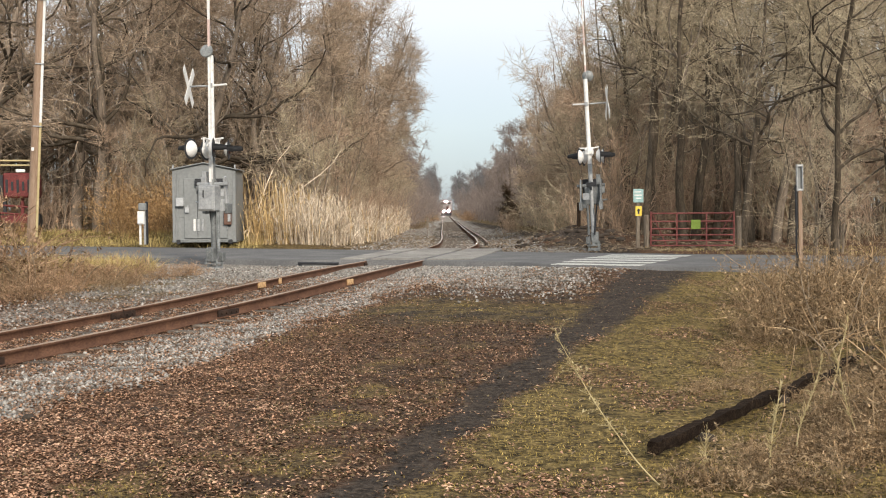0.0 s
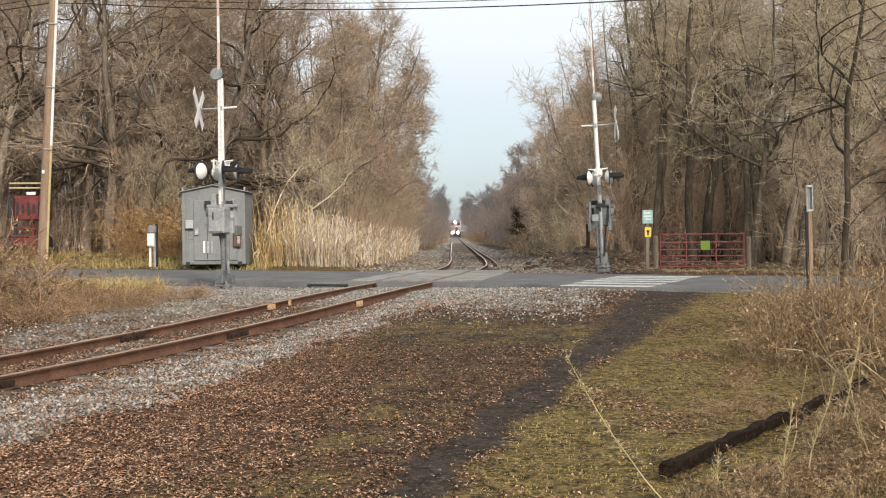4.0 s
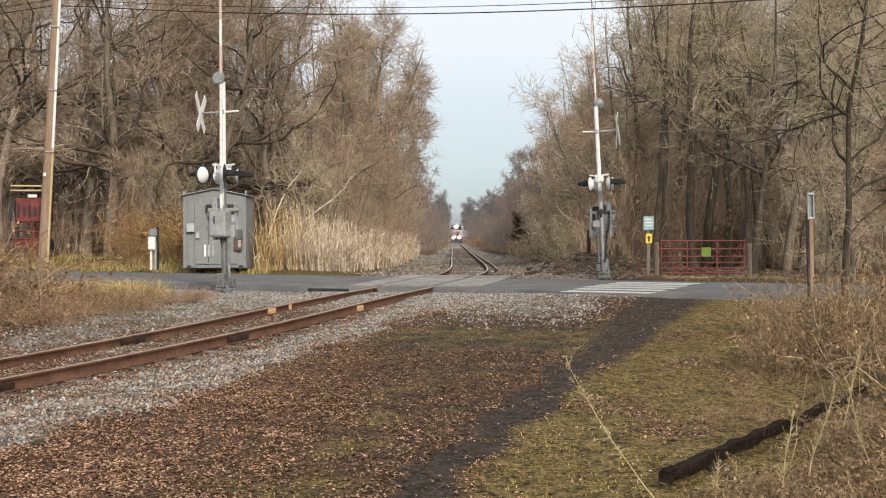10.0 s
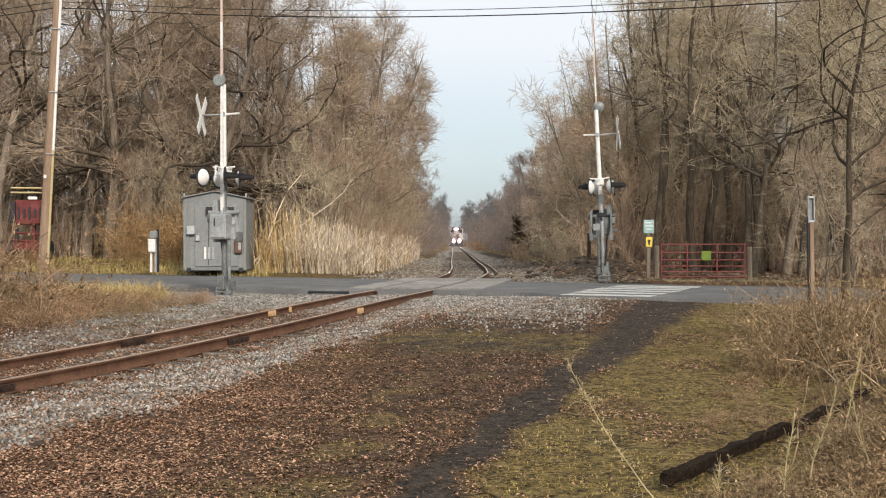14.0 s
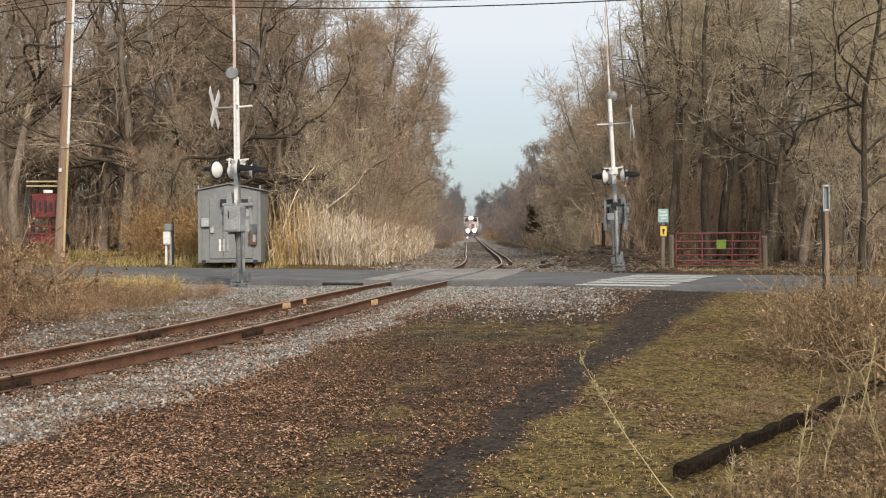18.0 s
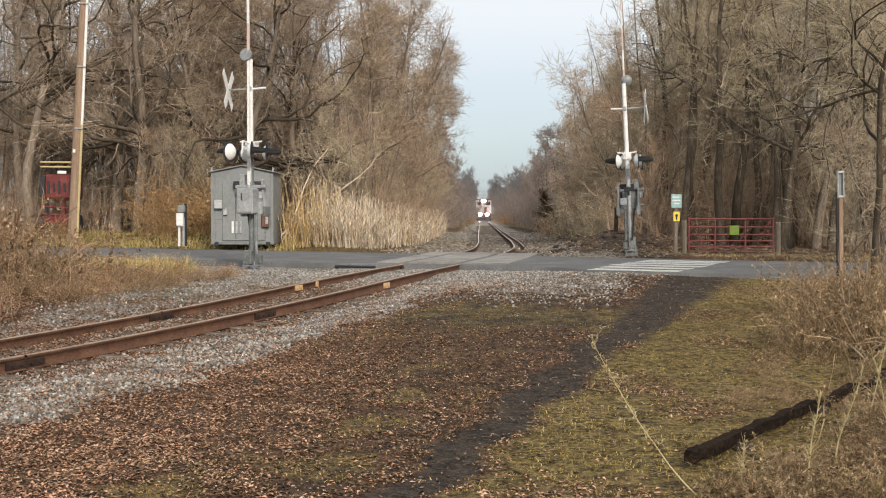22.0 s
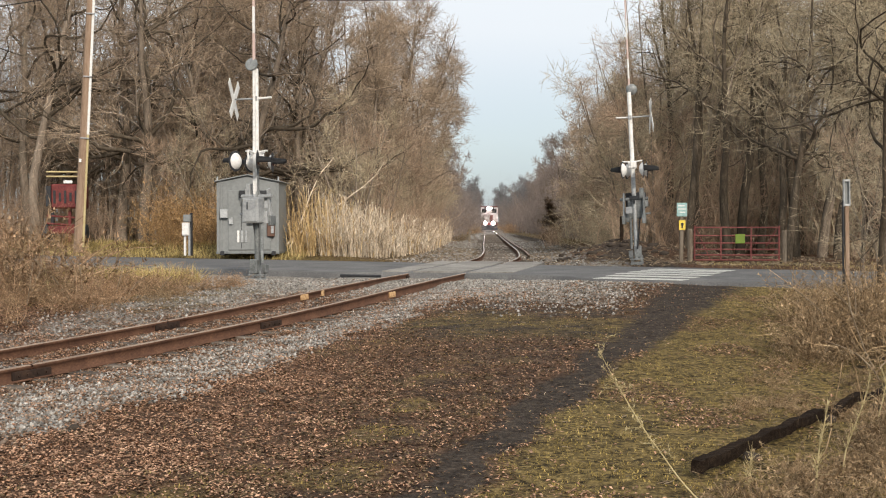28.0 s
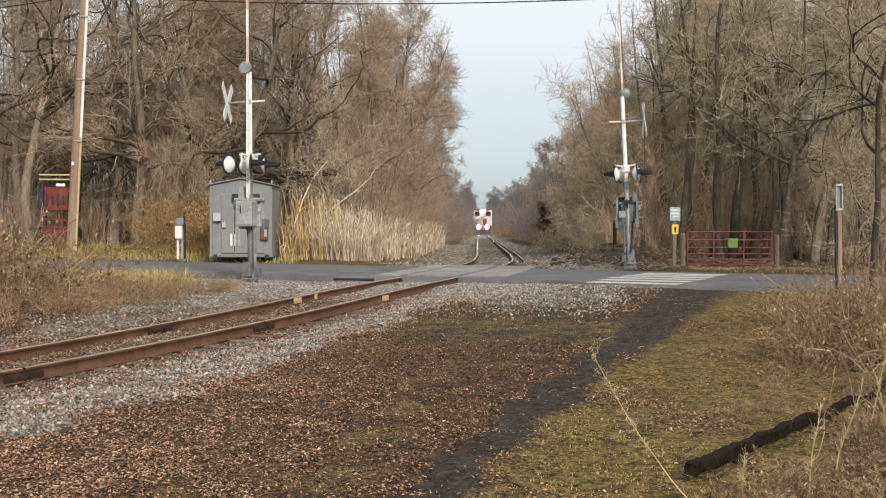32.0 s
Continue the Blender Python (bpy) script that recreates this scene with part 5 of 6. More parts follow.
copy_thing(forked, Matrix.Translation((13.6, 37.0, -0.05)) @ Matrix.Rotation(1.9, 4, "Z") @ Matrix.Scale(0.85, 4))

tall = [tree_thing("bare_tree", tree_meshes(180 + i, 14, 0.2, 8, 44, (5, 5, 3), low=0.5, fat=0.009, twig=TWIG_OLIVE, bark=BARK_DARK, limb=BARK, wide=0.8, gnarl=1.2), "tall dark-trunked leafless tree behind the gate", WOOD) for i in range(3)]
stand(tall, [(9.6, 41.5, 0.9), (10.4, 43.2, 1.0), (9.1, 43.8, 0.9), (11.3, 41.2, 0.85), (8.3, 42.6, 0.8), (12.4, 42.8, 1.0), (13.2, 40.6, 0.9), (15.0, 41.8, 1.0), (16.4, 39.5, 0.9), (11.9, 46.0, 1.0), (8.7, 47.5, 0.95), (10.4, 48.5, 1.0),
             (14.0, 44.6, 0.9), (16.0, 44.2, 1.0), (17.9, 41.6, 0.95)], rng_v)

# slender trees: within the woods, and in rows that edge the line
mid = [tree_thing("bare_tree", tree_meshes(120 + i, 14 + 0.7 * i, 0.15, 22, 44, (5, 5, 4), low=0.14, wide=0.6, fat=0.009, gnarl=1.15), "slender leafless brown tree in the wood", WOOD) for i in range(3)]
mid_r = [tree_thing("bare_tree", tree_meshes(130 + i, 13 + 0.7 * i, 0.15, 22, 44, (5, 5, 4), low=0.14, wide=0.6, fat=0.008, twig=TWIG, gnarl=1.15), "slender leafless grey-brown tree in the wood", WOOD) for i in range(3)]
spots_mid = []
for x0, x1, y0, y1, n in ((-34, -10, 57, 72, 15), (-40, -15, 60, 80, 12), (14, 30, 46, 62, 12)):
    for _ in range(n):
        spots_mid.append((rng_v.uniform(x0, x1), rng_v.uniform(y0, y1), rng_v.uniform(1.0, 1.3)))
for y in np.arange(61, 112, 4.4):
    spots_mid.append((float(track_x(y)) - 6.9 + rng_v.normal(0, 0.35), y + rng_v.normal(0, 1.0), rng_v.uniform(0.86, 1.02)))
for y in np.arange(54, 112, 4.4):
    spots_mid.append((float(track_x(y)) + 10.1 + rng_v.normal(0, 0.35), y + rng_v.normal(0, 1.0), rng_v.uniform(0.9, 1.05)))
for y in np.arange(60, 112, 8.6):
    spots_mid.append((float(track_x(y)) - 11.2 + rng_v.normal(0, 0.8), y, rng_v.uniform(0.95, 1.15)))
    spots_mid.append((float(track_x(y)) + 13.6 + rng_v.normal(0, 0.8), y, rng_v.uniform(0.95, 1.15)))
stand(mid, [p for p in spots_mid if p[0] < 4], rng_v)
stand(mid_r, [p for p in spots_mid if p[0] >= 4], rng_v)

young = [tree_thing("bare_sapling", tree_meshes(140 + i, 8 + i, 0.07, 15, 34, (5, 4, 3), low=0.08, fork=0.12, wide=0.8, fat=0.009, twig=TWIG_OLIVE if i else TWIG_RED), "young many-stemmed leafless sapling", "saplings") for i in range(3)]
spots_y = [(7.4, 44.5, 0.9), (8.0, 46.2, 1.0), (6.8, 47.5, 0.85), (-12.5, 50, 0.8), (-10.5, 48.5, 0.7), (10.6, 30.5, 0.6), (12.3, 33.6, 0.7)]
for y in np.arange(48, 112, 4.0):
    spots_y.append((float(track_x(y)) - 5.7 + rng_v.normal(0, 0.3), y, rng_v.uniform(0.6, 0.95)))
    spots_y.append((float(track_x(y)) + 7.6 + rng_v.normal(0, 0.4), y, rng_v.uniform(0.6, 0.9)))
stand(young, spots_y, rng_v)

# the line's avenue, farther and farther off; haze is put into the twig colours
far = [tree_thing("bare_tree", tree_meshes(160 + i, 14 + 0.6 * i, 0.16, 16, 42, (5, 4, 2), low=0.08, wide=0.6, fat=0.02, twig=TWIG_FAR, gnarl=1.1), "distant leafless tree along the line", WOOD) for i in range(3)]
hazed = [tree_thing("bare_tree", tree_meshes(170 + i, 13 + i, 0.2, 16, 46, (5, 4, 2), low=0.12, wide=0.7, fat=0.026, twig=TWIG_HAZE, bark=TWIG_HAZE, gnarl=1.2), "very distant leafless tree along the line, greyed for haze", WOOD) for i in range(2)]
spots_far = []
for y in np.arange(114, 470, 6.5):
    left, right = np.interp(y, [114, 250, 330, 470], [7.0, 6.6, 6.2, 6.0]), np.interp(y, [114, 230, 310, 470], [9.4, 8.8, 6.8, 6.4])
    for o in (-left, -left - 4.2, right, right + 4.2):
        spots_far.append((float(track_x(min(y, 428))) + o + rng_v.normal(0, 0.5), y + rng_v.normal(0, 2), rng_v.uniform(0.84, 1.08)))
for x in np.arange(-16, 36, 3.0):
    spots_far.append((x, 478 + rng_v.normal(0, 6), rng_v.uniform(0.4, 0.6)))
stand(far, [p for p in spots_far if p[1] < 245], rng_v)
stand(hazed, [p for p in spots_far if p[1] >= 245], rng_v)


def far_woods(name, boxes, seed, mat, n, label):
    """Stems and twigs of the deeper wood, beyond counting."""
    rng = np.random.default_rng(seed)
    area = np.array([(b[1] - b[0]) * (b[3] - b[2]) for b in boxes])
    S = []
    for b, k in zip(boxes, (n * area / area.sum()).astype(int)):
        x, y = rng.uniform(b[0], b[1], k), rng.uniform(b[2], b[3], k)
        S.append(np.stack([x, y, ground_z(x, y) - 0.1], -1))
    S = np.concatenate(S)
    N = len(S)
    D = np.array([0, 0, 1.0]) + rng.normal(0, 0.08, (N, 3)) * [1, 1, 0]
    H = rng.uniform(6, 17, N)
    P, d, q, V, F = tubes(S, D / np.linalg.norm(D, axis=1, keepdims=True), H, rng.uniform(0.03, 0.12, N), 4, 3, 0.05, 0.1, rng, 0.2)
    S1, D1, R1, t1 = children(P, d, q, 9, 0.2, 1.0, 45, rng)
    P1, d1, q1, V1, F1 = tubes(S1, D1, rng.uniform(0.8, 2.6, len(S1)), np.minimum(R1 * 0.7, 0.026), 2, 3, 0.25, 0.3, rng, 0.3)
    S2, D2, R2, t2 = children(P1, d1, q1, 4, 0.2, 1.0, 42, rng)
    _, _, _, V2, F2 = tubes(S2, D2, rng.uniform(0.4, 1.2, len(S2)), np.full(len(S2), 0.014), 1, 3, 0.1, 0.1, rng, 0.5)
    ob = new(name, soup(name, *joined([(V, F), (V1, F1), (V2, F2)]), mat))
    tagged(ob, label, "woods", kind="stuff")


far_woods("deep_woods", [(-75, -12, 66, 110), (-40, -8, 60, 75), (-13, -5.5, 64, 84), (-13, -5.5, 84, 104)], 31, DEEP, 1000, "deep leafless brown woods behind the road")
far_woods("deep_woods", [(13, 70, 55, 100), (10, 34, 48, 60), (10, 18, 56, 72)], 32, DEEP, 850, "deep leafless brown woods behind the trail gate")
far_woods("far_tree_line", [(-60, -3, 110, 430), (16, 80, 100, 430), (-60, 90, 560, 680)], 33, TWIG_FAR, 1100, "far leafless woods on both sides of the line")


# ---- shrubs, brambles and thickets ----
def shrub_mesh(seed, H, W, stems, twigs, mat, arch=-0.25, r=0.012, wob=0.16, leaf=0.0):
    rng = np.random.default_rng(seed)
    S = np.stack([rng.normal(0, W * 0.28, stems), rng.normal(0, W * 0.28, stems), np.full(stems, -0.05)], -1)
    D = np.array([0, 0, 1.0]) + rng.normal(0, 0.42, (stems, 3))
    D[:, 2] = np.abs(D[:, 2]) + 0.3
    D /= np.linalg.norm(D, axis=1, keepdims=True)
    P, d, q, V, F = tubes(S, D, H * rng.uniform(0.6, 1.2, stems), np.full(stems, r) * rng.uniform(0.6, 1.3, stems), 6, 3, wob, arch, rng, 0.4)
    S1, D1, R1, _ = children(P, d, q, twigs[0], 0.2, 1.0, 48, rng)
    P1, d1, q1, V1, F1 = tubes(S1, D1, rng.uniform(0.15, 0.45, len(S1)) * H, R1 * 0.65, 3, 3, wob * 1.3, arch * 0.5, rng, 0.4)
    S2, D2, R2, _ = children(P1, d1, q1, twigs[1], 0.2, 1.0, 45, rng)
    _, _, _, V2, F2 = tubes(S2, D2, rng.uniform(0.06, 0.2, len(S2)) * H, R2 * 0.7, 1, 3, 0.1, 0, rng, 0.5)
    pieces = [(V1, F1), (V2, F2)]
    if leaf:
        pieces.append(blades(S2, rng.uniform(0.6, 1.4, len(S2)) * leaf, np.full(len(S2), leaf * 0.32), 1.3, rng, 1))
    return soup("canes", V, F, mat), soup("twigs", *joined(pieces), mat)


def scatter_shrubs(name, meshes, spots, label, category, group, rng):
    for i, (x, y, s) in enumerate(spots):
        ob = thing(name, Matrix.Identity(4), label, category, group)
        tagged(part("cane_mass", meshes[i % len(meshes)][0], WEED, ob), kind="stuff")
        tagged(part("twig_mass", meshes[i % len(meshes)][1], WEED, ob), kind="stuff")
        ob.matrix_basis = Matrix.Translation((x, y, float(ground_z(x, y)) - 0.02)) @ Matrix.Rotation(rng.uniform(0, 6.28), 4, "Z") @ Matrix.Scale(s, 4)


thick = [shrub_mesh(200 + i, 3.0, 2.4, 34, (6, 4), TWIG_RED, 0.0, 0.015) for i in range(3)]
russet = [shrub_mesh(215 + i, 3.0, 2.4, 26, (5, 4), RUSSET, 0.0, 0.016, 0.2, 0.1) for i in range(2)]
spots = []
for y in np.arange(45, 130, 3.4):
    spots.append((float(track_x(y)) - 4.6 + rng_v.normal(0, 0.5), y + 3, rng_v.uniform(0.7, 1.1)))
    spots.append((float(track_x(y)) + 6.4 + rng_v.normal(0, 0.6), y, rng_v.uniform(0.6, 1.05)))
for _ in range(16):
    spots.append((rng_v.uniform(-12.5, -9), rng_v.uniform(44.5, 49), rng_v.uniform(0.5, 0.85)))
for _ in range(18):
    spots.append((rng_v.uniform(13.5, 20), rng_v.uniform(40.5, 46), rng_v.uniform(0.25, 0.45)))
for _ in range(8):
    spots.append((rng_v.uniform(5.5, 9), rng_v.uniform(43, 48), rng_v.uniform(0.5, 0.8)))
for _ in range(16):
    spots.append((rng_v.uniform(8.5, 17), rng_v.uniform(45, 50), rng_v.uniform(1.1, 1.7)))
for _ in range(10):
    spots.append((rng_v.uniform(-28, -16), rng_v.uniform(51, 58), rng_v.uniform(0.6, 0.9)))
for x in np.arange(-44, -7, 2.4):
    spots.append((x, 62 + rng_v.normal(0, 2.0) - 0.12 * x, rng_v.uniform(1.3, 2.0)))
for x in np.arange(11, 40, 2.2):
    spots.append((x, 50 + rng_v.normal(0, 2.0) + 0.15 * x, rng_v.uniform(1.3, 2.0)))
spots += [(-16.6, 48.2, 0.3), (-17.4, 48.3, 0.33), (-15.9, 47.8, 0.25)]
for y in np.arange(132, 330, 7.0):
    spots.append((float(track_x(y)) - 5.0 + rng_v.normal(0, 0.6), y, rng_v.uniform(1.2, 2.0)))
    spots.append((float(track_x(y)) + 6.0 + rng_v.normal(0, 0.6), y + 3, rng_v.uniform(1.2, 2.0)))
spots += [(5.1, 64.6, 0.5), (5.7, 64.2, 0.45), (4.9, 62.0, 0.36)]
thick_r = [shrub_mesh(206 + i, 3.0, 2.4, 30, (6, 4), TWIG_RED if i else TWIG_OLIVE, 0.0, 0.016) for i in range(3)]
# distant shrubs, the haze before them put into their colour
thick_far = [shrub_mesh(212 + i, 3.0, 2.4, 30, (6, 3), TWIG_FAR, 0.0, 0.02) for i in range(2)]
scatter_shrubs("thicket_shrub", thick_far, [p for p in spots if p[1] >= 84], "distant leafless shrub along the line, greyed for haze", "shrub", "thicket shrubs", rng_v)
spots = [p for p in spots if p[1] < 84]
scatter_shrubs("thicket_shrub", thick_r, [p for p in spots if p[0] >= 3.5], "leafless greyish-brown thicket shrub under the trees", "shrub", "thicket shrubs", rng_v)
spots = [p for p in spots if p[0] < 3.5]
scatter_shrubs("thicket_shrub", russet, [p for p in spots if p[0] < -8.5 and p[1] < 51], "leafless russet shrub at the road's far edge", "shrub", "thicket shrubs", rng_v)
spots = [p for p in spots if not (p[0] < -8.5 and p[1] < 51)]
scatter_shrubs("thicket_shrub", thick, spots, "leafless reddish-brown thicket shrub at the wood's edge", "shrub", "thicket shrubs", rng_v)

bramble = [shrub_mesh(220 + i, 1.25, 1.7, 40, (4, 3), WEED, -0.55, 0.0085, 0.3, 0.045) for i in range(3)]
spots = []
for _ in range(44):
    y = rng_v.uniform(8.0, 20.5)
    spots.append((2.5 + 0.27 * (y - 8) + abs(rng_v.normal(0, 1.3)) + 0.35, y, rng_v.uniform(0.4, 0.95)))
for _ in range(30):
    y = rng_v.uniform(13, 20)
    spots.append((y * rng_v.uniform(0.29, 0.43), y, rng_v.uniform(0.3, 0.62)))
spots += [(6.0, 18.4, 0.5), (6.6, 18.7, 0.55), (7.1, 18.3, 0.6), (5.6, 17.6, 0.4)]
for _ in range(36):
    y = rng_v.uniform(7.2, 14)
    spots.append((2.15 + 0.3 * (y - 7) + abs(rng_v.normal(0, 0.8)), y, rng_v.uniform(0.22, 0.42)))
spots = [p for p in spots if p[1] > 14.2 or p[0] > 0.43 * p[1]]
tuft = [shrub_mesh(240 + i, 0.36, 0.55, 46, (4, 3), WEED, -0.5, 0.0042, 0.3, 0.024) for i in range(3)]
tuft_spots = []
for _ in range(110):
    y = rng_v.uniform(7.3, 12.5)
    tuft_spots.append((1.95 + 0.72 * (y - 8.3) + 0.5 + abs(rng_v.normal(0, 0.75)), y, rng_v.uniform(0.4, 0.95)))
for _ in range(40):
    y = rng_v.uniform(10.5, 16)
    tuft_spots.append((1.9 + 0.3 * (y - 8) + rng_v.normal(0.6, 0.5), y, rng_v.uniform(0.3, 0.6)))
for _ in range(16):
    t = rng_v.uniform(0.45, 0.95)
    tuft_spots.append((1.75 + 3.15 * t + rng_v.normal(0.12, 0.14), 8.3 + 4.45 * t - 0.12, rng_v.uniform(0.25, 0.45)))
tuft_spots = [p for p in tuft_spots if p[0] < 0.43 * p[1] + 0.3]
scatter_shrubs("weed_tuft", tuft, tuft_spots, "low tangled tuft of dry curled weeds in the grass", "weeds", "weed tufts", rng_v)
scatter_shrubs("bramble", bramble, spots, "tangled dry tan brambles on the grassy bank", "bramble", "brambles", rng_v)
spots = []
for _ in range(60):
    y = rng_v.uniform(16.5, 26.5)
    far_off = abs(rng_v.normal(0, 2.2))
    spots.append((float(track_x(y)) - 2.9 - far_off - 0.12 * max(0, y - 20), y, rng_v.uniform(0.3, 0.5) + 0.13 * max(0.0, far_off - 2.0)))
weeds = bramble[:1] + [shrub_mesh(230 + i, 1.3, 1.6, 44, (4, 3), WEED_TAN, -0.5, 0.012, 0.26, 0.06) for i in range(3)]
spots += [(-8.0, 21.6, 1.2), (-8.5, 22.6, 1.35), (-8.9, 23.6, 1.4), (-7.8, 20.6, 1.0), (-8.9, 22.0, 1.4), (-9.6, 24.4, 1.4)]
for y in (148, 155, 163):
    spots += [(float(track_x(y)) - 2.5, y, 1.1), (float(track_x(y)) + 2.9, y + 2, 1.3)]
scatter_shrubs("weed_clump", weeds, spots, "tangled dry brown weeds beside the line", "weeds", "weed clumps", rng_v)


# ---- reeds ----
def reeds():
    rng = np.random.default_rng(41)
    n = 3000
    y = rng.uniform(0, 1, n) ** 1.5 * 38 + 41.2
    right = track_x(y) - 2.9 - 1.4 * np.exp(-(y - 41) / 3.0)
    left = np.maximum(-6.15, right - 3.8)
    x = left + (right - left) * rng.uniform(0, 1, n)
    P = np.stack([x, y, ground_z(x, y) - 0.05], -1)
    edge = (x - left) / (right - left)
    H = (2.5 - 1.1 * np.clip((x + 6.0) / 4.0, 0, 1)) * (0.35 + 0.8 * rng.uniform(0, 1, n) ** 1.5)
    D = np.array([0, 0, 1.0]) + rng.normal(0, 0.13, (n, 3)) * [1, 1, 0]
    Pt, d, q, V, F = tubes(P, D / np.linalg.norm(D, axis=1, keepdims=True), H, rng.uniform(0.007, 0.013, n), 3, 3, 0.06, -0.05, rng, 0.6)
    tip = Pt[:, -1]
    V2, F2 = blades(tip - [0, 0, 0.12], rng.uniform(0.18, 0.34, n), np.full(n, 0.013), 0.7, rng, 2)
    S3, D3, _, _ = children(Pt, d, q, 3, 0.15, 0.8, 30, rng)
    V3, F3 = blades(S3, rng.uniform(0.25, 0.55, len(S3)), np.full(len(S3), 0.011), 0.7, rng, 2)
    me = soup("reeds", *joined([(V, F), (V2, F2), (V3, F3)]), REED)
    me.materials.append(REED_PALE)
    pale = (rng.uniform(0, 1, n) < np.clip((x + 5.7) / 1.7, 0.05, 0.92)) * 1
    me.polygons.foreach_set("material_index", np.concatenate([np.repeat(pale, 9), np.tile(pale, 2), np.tile(np.repeat(pale, 3), 2)]).astype(np.int32))
    ob = new("reeds", me)
    tagged(ob, "stand of tall pale straw-coloured dry reeds beside the line", "reeds", kind="stuff")


reeds()


# ---- grass, straw, leaves and stones on the ground ----
def scatter(n, x0, x1, y0, y1, rng, keep, near=1.0):
    """Random ground points, denser towards y0; keep gives each one's chance."""
    y = y0 + (y1 - y0) * rng.uniform(0, 1, n) ** near
    x = rng.uniform(x0, x1, n)
    k = rng.uniform(0, 1, n) < keep(x, y)
    x, y = x[k], y[k]
    return np.stack([x, y, ground_z(x, y)], -1)


def in_view(x, y):
    return (np.abs(x) < 0.47 * y + 0.6)


def grass():
    rng = np.random.default_rng(51)
    P = scatter(700000, -8, 9, 6.2, 26, rng, lambda x, y: in_view(x, y) * (across(x, y) < -ROAD_HALF - 0.1) * (zones(x, y)[2] * (1 - zones(x, y)[0]) * (1 - 0.9 * zones(x, y)[1])) * (0.06 + 0.94 * smoothstep(-0.4, 0.3, ripple(x, y * 0.8, 0.24, 1) + 0.8 * ripple(x, y, 0.1, 9))), 1.5)
    V, F = blades(P - [0, 0, 0.01], rng.uniform(0.01, 0.034, len(P)), np.full(len(P), 0.005), 1.7, rng, 1)
    tagged(new("grass", soup("grass", V, F, GRASS_BLADE)), "short yellow-green winter grass", "grass", kind="stuff")
    P = scatter(8000, -9, 9, 6.2, 26, rng, lambda x, y: in_view(x, y) * (across(x, y) < -ROAD_HALF - 0.1) * 0.5 * (1 - zones(x, y)[0]) * (1 - 0.8 * zones(x, y)[1]), 1.5)
    P2 = scatter(16000, -17, -5.5, 34, 50, rng, lambda x, y: (across(x, y) > ROAD_HALF + 0.2) * (across(x, y) < 9) * 1.0)
    P3 = scatter(9000, 7.0, 14.5, 17, 37, rng, lambda x, y: (np.abs(across(x, y)) > ROAD_HALF + 0.15) * 0.8)
    P4 = scatter(3600, -9.4, -6.3, 25.0, 28.2, rng, lambda x, y: (across(x, y) < -ROAD_HALF - 0.8) * (track_off(x, y) < -2.6) * 1.0)
    P = np.concatenate([P, P2, P3, P4])
    H = np.concatenate([rng.uniform(0.012, 0.035, len(P) - len(P2) - len(P3) - len(P4)), rng.uniform(0.08, 0.3, len(P2)), rng.uniform(0.03, 0.12, len(P3)), rng.uniform(0.2, 0.55, len(P4))])
    V, F = blades(P - [0, 0, 0.01], H, 0.004 + 0.012 * H, 0.8, rng, 2)
    tagged(new("straw_grass", soup("straw_grass", V, F, GRASS_STRAW)), "dry straw-coloured grass on the verges", "grass", kind="stuff")


grass()


